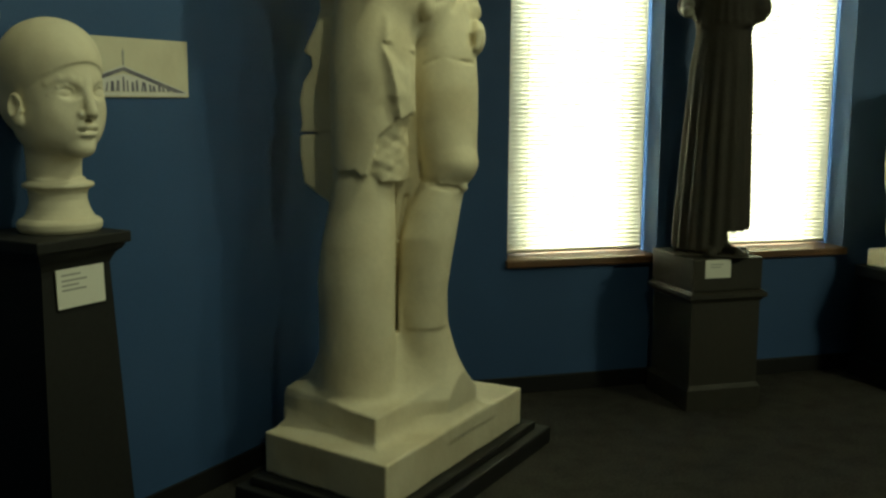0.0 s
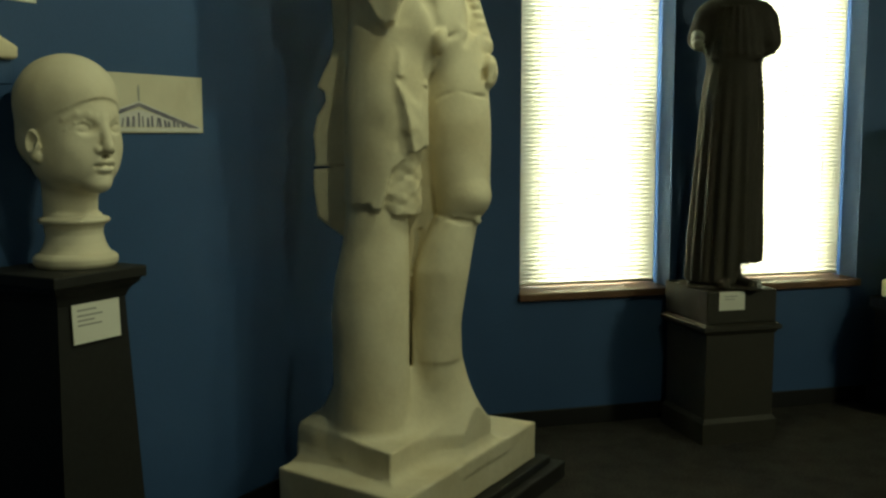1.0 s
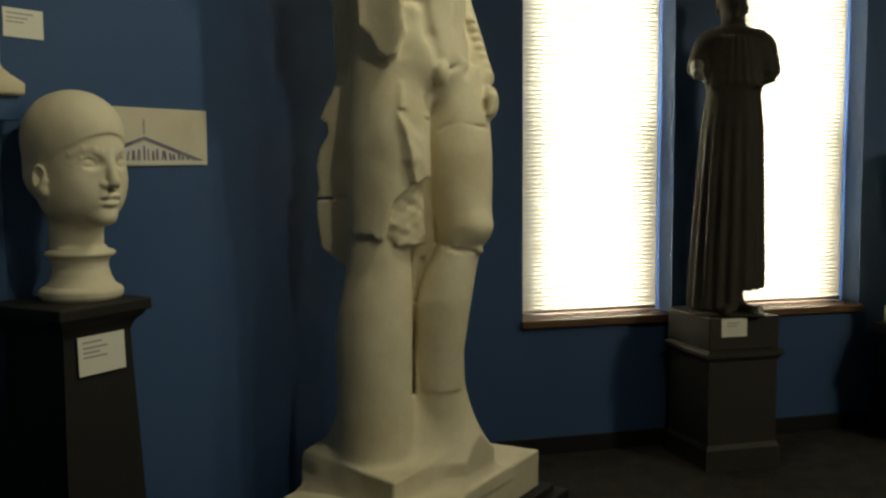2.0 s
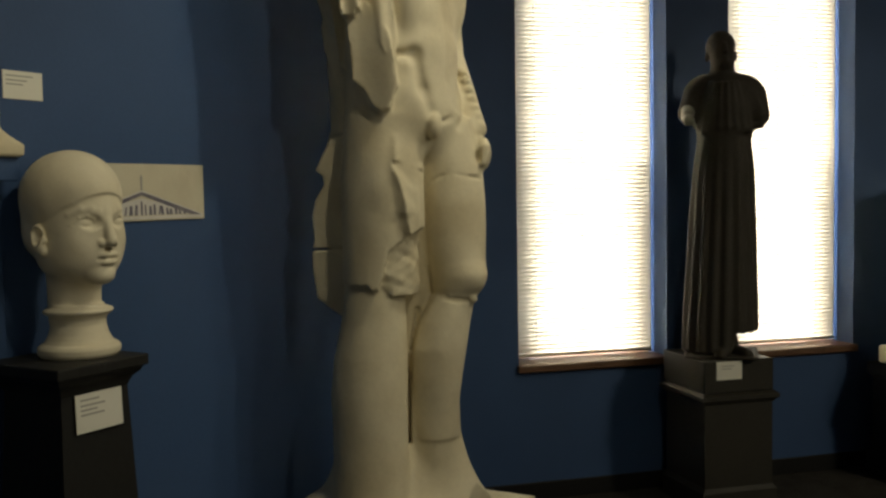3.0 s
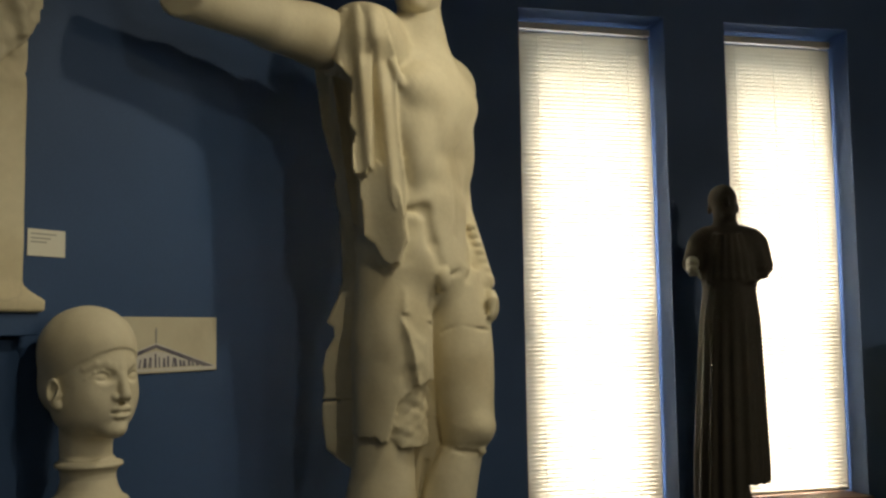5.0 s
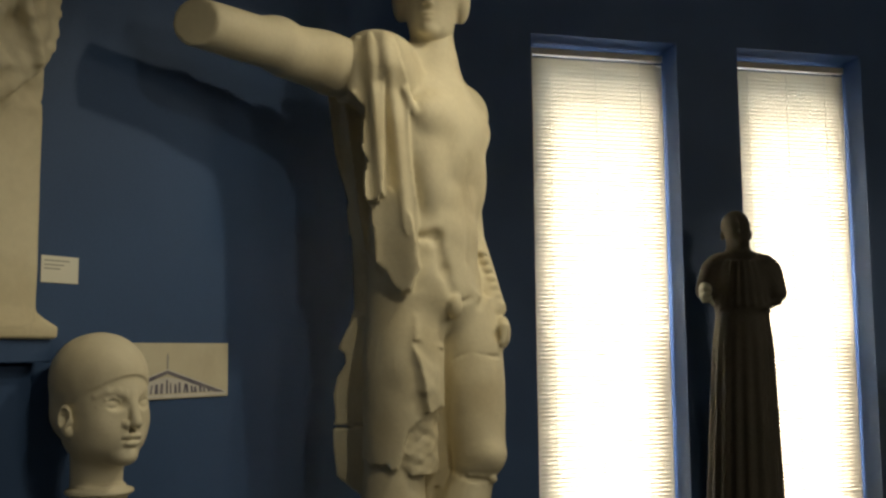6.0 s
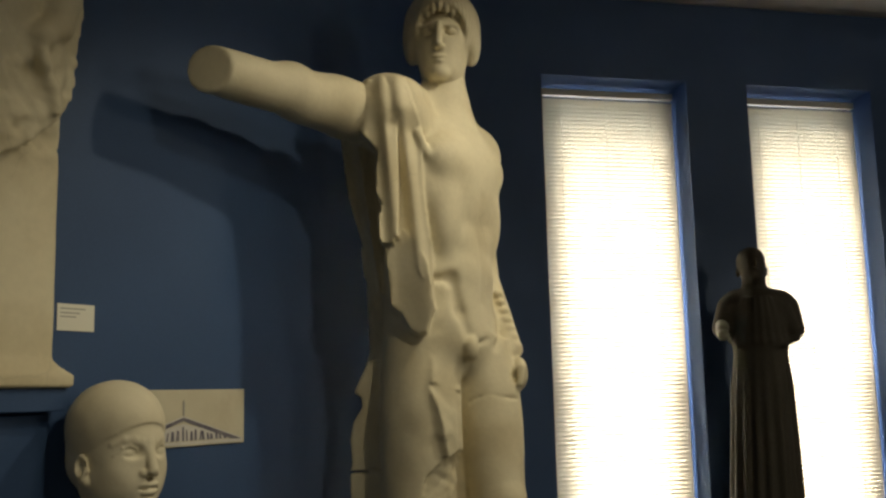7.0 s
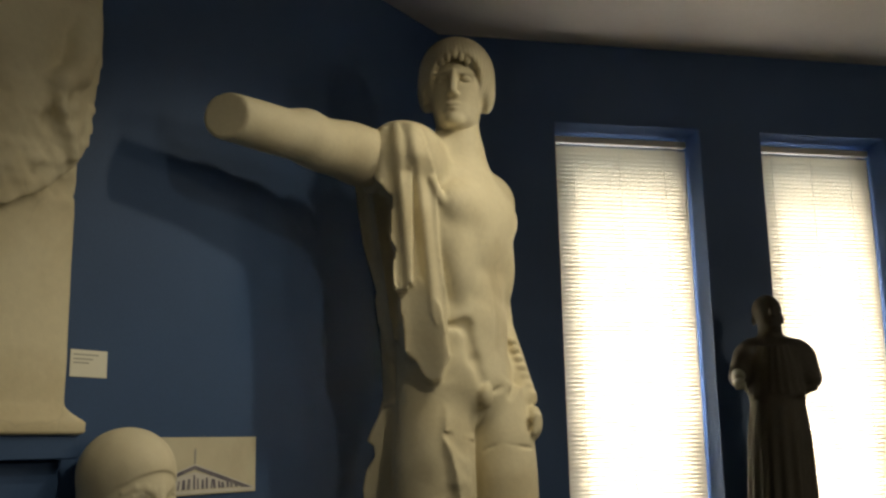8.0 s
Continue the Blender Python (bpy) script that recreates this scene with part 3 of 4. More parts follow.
    c.ball((0.338, 0.03, 1.945), (0.036, 0.058, 0.072), k=0.02)
    c.limb((0.345, -0.02, 1.965), (0.330, -0.03, 1.900), 0.022, 0.018, k=0.010)
    c.ball((0.312, -0.03, 1.93), (0.014, 0.03, 0.03), k=0.008, sign=-1)
    for i in range(7):
        c.ball((0.258 + 0.0125 * i, 0.17 - 0.016 * i, 2.315 - 0.041 * i), (0.024, 0.03, 0.018), k=0.008)

    cloak(c)
    c.ripple((-0.12, -0.36, 1.40), (0.10, -0.05, 1.93), lambda X, Y, Z: (0.004 * waves(X, Y, Z, 34, 21) + 0.002 * waves(X, Y, Z, 80, 22))
             * np.clip((X + 0.10) / 0.05, 0, 1) * np.clip((0.08 - X) / 0.04, 0, 1) * np.clip((Z - 1.42) / 0.06, 0, 1) * np.clip((1.91 - Z) / 0.06, 0, 1))
    for i in range(12):
        z = 2.30 + 0.052 * i
        c.ball((-0.036 + 0.062 * (z - 2.3) + 0.004 * math.sin(2.3 * i), -0.238 + 0.05 * abs(z - 2.75), z), (0.009, 0.016, 0.034), k=0.010)
    # groin line, ribs and the line under the chest
    for p, q in (((-0.035, -0.222, 2.350), (0.040, -0.212, 2.350)), ((0.040, -0.212, 2.350), (0.075, -0.205, 2.205)),
                 ((0.075, -0.205, 2.205), (0.110, -0.195, 2.120)), ((0.150, -0.190, 2.460), (0.205, -0.130, 2.440))):
        c.limb(p, q, 0.004, 0.004, k=0.05, sign=-1)
    c.limb((0.10, -0.16, 2.06), (0.20, -0.10, 2.09), 0.006, 0.005, k=0.02, sign=-1)
    c.ripple((-0.8, -0.85, 0.1), (0.75, 0.85, 3.4), lambda X, Y, Z: 0.0016 * waves(X, Y, Z, 14, 3) + 0.0008 * waves(X, Y, Z, 40, 4))

    return cast("colossal_statue", [c, colossus_arm(), colossus_head()], PLASTER, pose(1.03, 4.33, 0, 0, 0, -13.47),
                "colossal cream plaster cast of a standing figure, one arm broken off", "statue")


def colossus_arm():
    """The outstretched right arm, sawn off below the elbow."""
    c = Clay((-1.06, -1.06, 2.86), (-0.05, -0.02, 3.34), 0.0092)
    c.limb((-0.22, -0.17, 3.080), (-0.40, -0.31, 3.078), 0.136, 0.120, k=0.03)
    c.limb((-0.40, -0.31, 3.078), (-0.565, -0.49, 3.083), 0.120, 0.100, k=0.04)
    c.ball((-0.44, -0.36, 3.105), (0.12, 0.11, 0.10), yaw=40, k=0.04)
    c.limb((-0.47, -0.37, 3.095), (-0.92, -0.93, 3.093), 0.104, 0.090, k=0.04)
    c.ball((-0.60, -0.54, 3.120), (0.09, 0.09, 0.088), k=0.05)
    c.block((-0.878, -0.945, 3.095), (0.25, 0.10, 0.25), yaw=-17.5, tip=3, edge=0.002, k=0.008, sign=-1)
    c.ripple((-1.0, -1.02, 2.86), (-0.05, -0.02, 3.34), lambda X, Y, Z: 0.0016 * waves(X, Y, Z, 14, 3))
    return c


def cloak(c):
    """Cloak over the right shoulder, falling before and behind."""
    c.ball((-0.205, -0.225, 3.07), (0.185, 0.175, 0.170), k=0.03)
    c.limb((-0.24, -0.20, 3.160), (-0.04, -0.04, 3.150), 0.085, 0.085, k=0.07)
    # rolled edge by the neck, turned out at its end
    for p, q in (((-0.165, -0.200, 3.235), (-0.125, -0.290, 3.110)), ((-0.125, -0.290, 3.110), (-0.085, -0.320, 2.960)),
                 ((-0.085, -0.320, 2.960), (-0.045, -0.305, 2.875)), ((-0.045, -0.305, 2.875), (0.004, -0.270, 2.855)),
                 ((0.004, -0.270, 2.855), (0.006, -0.250, 2.960))):
        c.limb(p, q, 0.020, 0.018, k=0.010)

    # hem of the cloak round the arm
    ring = []
    for i in range(7):
        a = radians(-110 + 27 * i)
        out, up = 0.134 * math.cos(a), 0.134 * math.sin(a)
        ring.append((-0.338 + 0.61 * out, -0.262 - 0.79 * out, 3.080 + up))
    for p, q in zip(ring, ring[1:]):
        c.limb(p, q, 0.020, 0.020, k=0.012)

    def hang(y, pull, a, w, shift, over=0.0):
        """A hanging surface with upright folds; over: how far proud of the shoulder it starts."""
        def surface(X, Z):
            fold = a * np.sin(w * (X + shift * (Z - 2.8)))
            fall = y + pull * (3.2 - Z) + fold + 0.006 * np.sin(9 * Z + 20 * X)
            if not over:
                return fall
            dome = -0.225 - 0.175 * np.sqrt(np.maximum(0.02, 1 - ((X + 0.205) / 0.185) ** 2 - ((Z - 3.07) / 0.17) ** 2)) + 0.055 - over + 0.5 * fold
            t = np.clip((Z - 2.93) / 0.13, 0, 1)
            t = t * t * (3 - 2 * t)
            return fall * (1 - t) + dome * t
        return surface
    # behind, from under the arm
    c.sheet([(-0.441, 3.02), (-0.10, 3.02), (-0.10, 2.30), (-0.229, 2.216), (-0.290, 2.247), (-0.305, 2.305), (-0.344, 2.393),
             (-0.357, 2.494), (-0.350, 2.532), (-0.387, 2.673), (-0.407, 2.751)], hang(0.0, 0.02, 0.020, 45, 0.1), 0.055, k=0.02)
    c.sheet([(-0.36, 2.97), (-0.22, 2.97), (-0.20, 2.30), (-0.27, 2.30)], hang(-0.12, 0.02, 0.012, 60, 0.1), 0.06, k=0.03)
    # inner fall on the chest
    c.sheet([(-0.245, 3.236), (-0.140, 3.205), (-0.076, 3.006), (-0.069, 2.895), (-0.065, 2.711), (-0.052, 2.590), (-0.035, 2.471),
             (-0.031, 2.311), (-0.079, 2.342), (-0.113, 2.406), (-0.141, 2.426), (-0.175, 2.521), (-0.20, 2.714), (-0.22, 3.009)],
            hang(-0.285, 0.030, 0.016, 62, 0.10, 0.014), 0.060, k=0.008)
    # outer fall, nearest the arm
    c.sheet([(-0.372, 3.09), (-0.310, 3.195), (-0.235, 3.236), (-0.171, 3.025), (-0.167, 2.707), (-0.172, 2.505), (-0.192, 2.505), (-0.192, 2.484), (-0.249, 2.485),
             (-0.257, 2.590), (-0.243, 2.649), (-0.266, 2.710), (-0.255, 2.879), (-0.330, 2.96)], hang(-0.340, 0.020, 0.014, 70, 0.08, 0.018), 0.055, k=0.008)
    c.limb((-0.192, -0.405, 2.98), (-0.178, -0.425, 2.58), 0.008, 0.012, k=0.03, sign=-1)
    # lower lappet
    c.sheet([(-0.248, 2.55), (-0.15, 2.55), (-0.06, 2.42), (-0.038, 2.305), (-0.026, 2.215), (-0.045, 2.181), (-0.066, 2.119), (-0.101, 2.108),
             (-0.140, 2.136), (-0.169, 2.195), (-0.213, 2.231), (-0.219, 2.337)], lambda X, Z: -0.265 - 0.45 * (X + 0.15) * 0.3 + 0.05 * (2.3 - Z) + 0.006 * np.sin(30 * X), 0.045, k=0.005)
    c.ball((-0.14, -0.19, 2.38), (0.10, 0.08, 0.15), k=0.05)
    # shard of cloak behind the thigh
    c.sheet([(-0.326, 2.02), (-0.15, 2.02), (-0.15, 1.264), (-0.285, 1.240), (-0.354, 1.287), (-0.402, 1.323), (-0.416, 1.444), (-0.418, 1.533),
             (-0.408, 1.571), (-0.416, 1.673), (-0.398, 1.749), (-0.358, 1.813), (-0.362, 1.856), (-0.392, 1.877), (-0.378, 1.908)],
            lambda X, Z: 0.0 - 0.25 * (X + 0.3) + 0 * Z, 0.05, k=0.012)
    c.block((-0.36, 0.0, 1.537), (0.12, 0.12, 0.005), lean=4, edge=0.003, k=0.005, sign=-1)
    c.limb((-0.235, 0.05, 2.30), (-0.235, 0.06, 1.5), 0.10, 0.08, k=0.05)
    c.limb((-0.112, -0.085, 2.36), (-0.112, -0.115, 1.78), 0.140, 0.150, k=0.04)


def colossus_head():
    c = Clay((-0.24, -0.34, 3.12), (0.30, 0.30, 3.78), 0.0060)
    # hair as a rounded cap with a fringe
    def cap(X, Y, Z):
        x, y, z = X - 0.032, Y - 0.005, Z - 3.535
        q = np.sqrt((x / 0.178) ** 2 + (y / 0.205) ** 2 + (z / 0.192) ** 2)
        strand = 0.0022 * np.sin(np.arctan2(x, y) * 58 + 0.8 * np.sin(z * 40))
        return (q - 1) * 0.18 - strand
    c.field((-0.2, -0.27, 3.38), (0.26, 0.25, 3.78), cap, k=0.01)
    c.ball((0.168, 0.02, 3.450), (0.040, 0.10, 0.080), k=0.03)
    c.ball((-0.112, 0.03, 3.465), (0.038, 0.10, 0.080), k=0.03)
    # face opening, then the face
    c.ball((0.026, -0.215, 3.43), (0.138, 0.14, 0.165), k=0.015, sign=-1)
    c.ball((0.028, -0.03, 3.455), (0.128, 0.152, 0.168), k=0.010)
    c.ball((0.026, -0.072, 3.325), (0.090, 0.098, 0.085), k=0.05)
    c.limb((0.03, 0.02, 3.14), (0.032, 0.01, 3.38), 0.100, 0.094, k=0.04)
    # brow, eyes, nose, mouth, chin
    for s in (-1, 1):
        x = 0.018 + 0.052 * s
        c.ball((x, -0.168, 3.475), (0.036, 0.028, 0.024), k=0.018, sign=-1)
        c.ball((x, -0.142, 3.472), (0.026, 0.024, 0.017), k=0.004)
        c.limb((0.018 + 0.018 * s, -0.170, 3.500), (0.018 + 0.085 * s, -0.140, 3.500), 0.010, 0.008, k=0.012)
    c.limb((0.016, -0.176, 3.505), (0.012, -0.204, 3.402), 0.012, 0.018, k=0.010)
    c.ball((0.012, -0.180, 3.396), (0.028, 0.020, 0.014), k=0.010)
    c.ball((0.014, -0.165, 3.353), (0.036, 0.018, 0.010), k=0.006)
    c.ball((0.014, -0.162, 3.332), (0.031, 0.018, 0.011), k=0.006)
    c.ball((0.018, -0.150, 3.283), (0.040, 0.030, 0.032), k=0.02)
    # fringe of curls
    for i in range(11):
        a = -1.15 + 0.23 * i
        c.ball((0.022 + 0.128 * math.sin(a), -0.005 - 0.172 * math.cos(a), 3.585 - 0.012 * abs(i - 5)), (0.014, 0.018, 0.026), k=0.006)
    return c


colossus()


# ---- a plinth under the colossal figure ----
def platform():
    root = thing("platform", None, None, pose(1.03, 4.33, 0, 0, 0, 45), "low black painted wooden platform under the colossal cast", "platform")
    bm = bmesh.new()
    prism(bm, ((-0.70, -0.42), (0.76, -0.42), (0.76, 0.42), (-0.62, 0.42)), 0.0, 0.082, 0.006)
    part("base_board", bm, PEDESTAL, root)
    bm = bmesh.new()
    prism(bm, ((-0.655, -0.37), (0.69, -0.37), (0.69, 0.37), (-0.58, 0.37)), 0.082, 0.12, 0.006)
    part("top_board", bm, PEDESTAL, root)


platform()


# ---- plaster head on its black pedestal ----
def label_card(m, w, h, lines, label, name="label_card"):
    """A printed card; the writing is too small to read."""
    bm = bmesh.new()
    box(bm, (-w / 2, -0.004, -h / 2), (w / 2, 0, h / 2), 0.0006, 1)
    card = thing(name, bm, CARD, m, label, "label")
    for i, (x0, x1, z) in enumerate(lines):
        bm = bmesh.new()
        t = h * 0.022
        box(bm, (x0 * w - w / 2, -0.0048, z * h - h / 2 - t), (x1 * w - w / 2, -0.0038, z * h - h / 2 + t))
        part("text_line", bm, INK, card)
    return card


def head_pedestal(m):
    root = thing("pedestal", None, None, m, "tall tapered black wooden pedestal with a moulded top", "pedestal", group="black pedestals")
    bm = bmesh.new()
    tiers(bm, ((0.195, 0.195, 0.0), (0.195, 0.195, 0.10), (0.190, 0.190, 0.115), (0.178, 0.178, 0.12), (0.135, 0.135, 1.165)))
    part("shaft", bm, PEDESTAL, root)
    bm = bmesh.new()
    tiers(bm, ((0.137, 0.137, 1.150), (0.142, 0.142, 1.165), (0.150, 0.150, 1.180), (0.166, 0.166, 1.195), (0.172, 0.172, 1.205), (0.172, 0.172, 1.212)))
    part("moulding", bm, PEDESTAL, root)
    bm = bmesh.new()
    box(bm, (-0.187, -0.187, 1.2125), (0.187, 0.187, 1.25), 0.005)
    part("top", bm, PEDESTAL, root)
    return root


def bust(m, label):
    """A head on a turned neck base; x to the walk's right, y away; stands on z = 0."""
    c = Clay((-0.21, -0.23, -0.01), (0.22, 0.23, 0.71), 0.0035)
    # turned foot
    def foot(X, Y, Z):
        r = np.sqrt(X ** 2 + (Y * 1.0) ** 2)
        z = Z
        prof = np.interp(z, [0, 0.012, 0.03, 0.040, 0.046, 0.058, 0.075, 0.105, 0.125, 0.137, 0.143, 0.150, 0.158, 0.166],
                         [0.124, 0.133, 0.134, 0.126, 0.112, 0.104, 0.096, 0.088, 0.089, 0.095, 0.108, 0.113, 0.109, 0.085])
        return np.maximum(r - prof, np.maximum(-z, z - 0.172)) * 0.8
    c.field((-0.2, -0.2, -0.02), (0.2, 0.2, 0.2), foot, k=0.004)
    c.limb((-0.010, 0.02, 0.13), (-0.010, 0.02, 0.36), 0.084, 0.090, k=0.010)
    yaw = 38
    cy, sy = math.cos(radians(yaw)), math.sin(radians(yaw))

    def f(side, fwd, up):
        """In the head's own axes: to its left, ahead of it, up."""
        return (-0.008 + side * cy + fwd * sy, 0.0 + side * sy - fwd * cy, up)
    # skull, face, cheeks and jaw
    c.ball(f(0, -0.014, 0.530), (0.138, 0.170, 0.138), yaw=yaw, k=0.02)
    c.ball(f(0, 0.036, 0.440), (0.130, 0.143, 0.165), yaw=yaw, k=0.03)
    c.ball(f(0, 0.060, 0.330), (0.110, 0.112, 0.084), yaw=yaw, k=0.05)
    c.ball(f(0, -0.09, 0.42), (0.110, 0.10, 0.12), yaw=yaw, k=0.05)
    for s in (-1, 1):
        c.ball(f(0.068 * s, 0.090, 0.388), (0.044, 0.048, 0.050), yaw=yaw + 25 * s, k=0.04)
        c.ball(f(0.085 * s, 0.020, 0.335), (0.035, 0.070, 0.050), yaw=yaw, k=0.05)

    # close cap of hair, ending in a soft roll over the brow and ears
    def cap(X, Y, Z):
        x, y = X + 0.008, Y
        u, v = x * cy + y * sy, -(-x * sy + y * cy)
        q = np.sqrt((u / 0.150) ** 2 + ((v + 0.004) / 0.180) ** 2 + ((Z - 0.535) / 0.150) ** 2)
        edge = 0.543 - 3.2 * u * u - 0.32 * np.clip(0.10 - v, 0, 0.3)
        return np.maximum((q - 1) * 0.155, (edge - Z) * 0.8)
    c.field((-0.26, -0.27, 0.34), (0.26, 0.27, 0.73), cap, k=0.016)
    for s in (-1, 1):
        x = 0.063 * s
        # socket, eyeball, lids and brow ridge
        c.ball(f(x, 0.182, 0.450), (0.044, 0.040, 0.029), yaw=yaw + 16 * s, k=0.010, sign=-1)
        c.ball(f(x, 0.127, 0.446), (0.035, 0.026, 0.023), yaw=yaw + 18 * s, k=0.002)
        upper = ((0.027, 0.148, 0.440), (0.042, 0.154, 0.461), (0.063, 0.153, 0.469), (0.084, 0.141, 0.461), (0.104, 0.120, 0.440))
        lower = ((0.027, 0.148, 0.440), (0.044, 0.151, 0.427), (0.064, 0.149, 0.422), (0.084, 0.138, 0.427), (0.102, 0.120, 0.438))
        brow = ((0.018, 0.160, 0.468), (0.028, 0.160, 0.480), (0.048, 0.155, 0.488), (0.074, 0.140, 0.488), (0.102, 0.112, 0.473))
        for line, r, k in ((upper, 0.0046, 0.003), (lower, 0.0036, 0.005), (brow, 0.0062, 0.012)):
            for p, q in zip(line, line[1:]):
                c.limb(f(p[0] * s, p[1], p[2]), f(q[0] * s, q[1], q[2]), r, r, k=k)
        # ears: rim, hollow and lobe
        c.ball(f(0.140 * s, 0.006, 0.398), (0.021, 0.033, 0.049), yaw=yaw + 22 * s, k=0.006)
        c.ball(f(0.160 * s, 0.016, 0.406), (0.026, 0.019, 0.030), yaw=yaw + 22 * s, k=0.003, sign=-1)
        c.ball(f(0.137 * s, 0.022, 0.357), (0.016, 0.019, 0.019), yaw=yaw, k=0.008)
        c.ball(f(0.140 * s, 0.032, 0.392), (0.010, 0.009, 0.014), yaw=yaw, k=0.004)
        # wing of the nose
        c.ball(f(0.025 * s, 0.168, 0.380), (0.014, 0.020, 0.015), yaw=yaw, k=0.006)
        c.ball(f(0.010 * s, 0.188, 0.366), (0.006, 0.009, 0.005), yaw=yaw, k=0.003, sign=-1)
    c.ball(f(0, 0.085, 0.497), (0.090, 0.082, 0.060), yaw=yaw, k=0.03)
    c.limb(f(0, 0.142, 0.525), f(0, 0.163, 0.480), 0.014, 0.0145, k=0.012)
    c.limb(f(0, 0.163, 0.480), f(0, 0.190, 0.390), 0.0145, 0.020, k=0.007)
    c.ball(f(0, 0.189, 0.382), (0.021, 0.019, 0.014), yaw=yaw, k=0.006)
    c.ball(f(0, 0.160, 0.356), (0.018, 0.014, 0.010), yaw=yaw, k=0.012, sign=-1)
    for s in (-1, 1):
        c.ball(f(0.014 * s, 0.163, 0.342), (0.028, 0.021, 0.0105), yaw=yaw + 14 * s, k=0.004)
    c.ball(f(0, 0.160, 0.317), (0.033, 0.024, 0.0130), yaw=yaw, k=0.004)
    c.limb(f(-0.036, 0.168, 0.3285), f(0.036, 0.168, 0.3285), 0.0045, 0.0045, k=0.003, sign=-1)
    c.ball(f(0, 0.158, 0.298), (0.026, 0.014, 0.008), yaw=yaw, k=0.012, sign=-1)
    c.ball(f(0, 0.132, 0.276), (0.048, 0.040, 0.034), yaw=yaw, k=0.02)
    c.ripple((-0.25, -0.28, 0.0), (0.25, 0.28, 0.73), lambda X, Y, Z: 0.0008 * waves(X, Y, Z, 30, 2))
    return cast("plaster_bust", [c], PLASTER_PALE, m, label, "bust")


head_pedestal(pose(-0.325, 3.545, 0, 0, 0, 45))
first_head = bust(pose(-0.284, 3.59, 1.25, 0, 0, 4.56), "cream plaster cast of a head with bound hair on black pedestal")
label_card(pose(-0.325, 3.545, 0, 0, 0, 45) @ pose(0.004, -0.1445, 1.088, -2.3, 0, 0), 0.19, 0.125,
           ((0.10, 0.50, 0.84), (0.10, 0.62, 0.70), (0.10, 0.45, 0.58), (0.10, 0.60, 0.46)), "white printed card on the pedestal of the head")


# ---- pictures and cards on the angled wall ----
def on_wall(u, z, out=0.0):
    return WALL_FRAME @ pose(u, WALL_V - out, z)


def temple_print():
    """A printed view of a temple front, its carvings as plain bars."""
    u0, u1, z0, z1 = 2.49, 3.174, 1.683, 1.903
    w, h = u1 - u0, z1 - z0
    bm = bmesh.new()
    box(bm, (-w / 2, -0.008, -h / 2), (w / 2, 0, h / 2), 0.001, 1)
    root = thing("wall_print", bm, PRINT, on_wall((u0 + u1) / 2, (z0 + z1) / 2), "cream printed panel with a drawing of a temple gable", "picture")

    def flat(name, outline, mat, out):
        bm = bmesh.new()
        near = [bm.verts.new((x, -out, z)) for x, z in outline]
        far = [bm.verts.new((x, -0.0075, z)) for x, z in outline]
        bm.faces.new(near)
        n = len(outline)
        for i in range(n):
            bm.faces.new((near[i], near[(i + 1) % n], far[(i + 1) % n], far[i]))
        return part(name, bm, mat, root)
    base, apex, half = -h / 2 + 0.012, -0.010, w / 2 - 0.012
    flat("gable_field", ((-half, base + 0.01), (half, base + 0.01), (0, apex - 0.012)), PRINT_PALE, 0.0085)
    for s in (-1, 1):
        flat("raking_cornice", ((s * half, base + 0.004), (0, apex + 0.012), (0, apex - 0.002), (s * (half - 0.07), base + 0.008)), PRINT_DARK, 0.0095)
        flat("raking_edge", ((s * (half + 0.008), base + 0.006), (0, apex + 0.018), (0, apex + 0.0125), (s * (half - 0.006), base + 0.006)), PRINT_PALE, 0.0098)
    flat("base_line", ((-half, base - 0.006), (half, base - 0.006), (half, base + 0.006), (-half, base + 0.006)), PRINT_PALE, 0.0098)
    flat("finial", ((-0.003, apex + 0.016), (0.003, apex + 0.016), (0.005, apex + 0.066), (0.0, apex + 0.080), (-0.006, apex + 0.064)), INK, 0.0095)
    rng = random.Random(5)
    x = -half + 0.07
    while x < half - 0.07:
        top = base + 0.008 + (apex - base - 0.03) * (1 - abs(x) / half) * rng.uniform(0.75, 1.0)
        wide = rng.uniform(0.004, 0.009)
        lean = rng.uniform(-0.006, 0.006)
        flat("carving_bar", ((x - wide, base + 0.01), (x + wide, base + 0.01), (x + wide * 0.8 + lean, top), (x - wide * 0.6 + lean, top)), PRINT_DARK, 0.0092)
        x += rng.uniform(0.018, 0.030)


temple_print()
label_card(on_wall(2.318, 2.160), 0.158, 0.095, ((0.08, 0.75, 0.82), (0.08, 0.60, 0.66), (0.08, 0.5, 0.52)), "white printed card on the blue wall beside the relief")


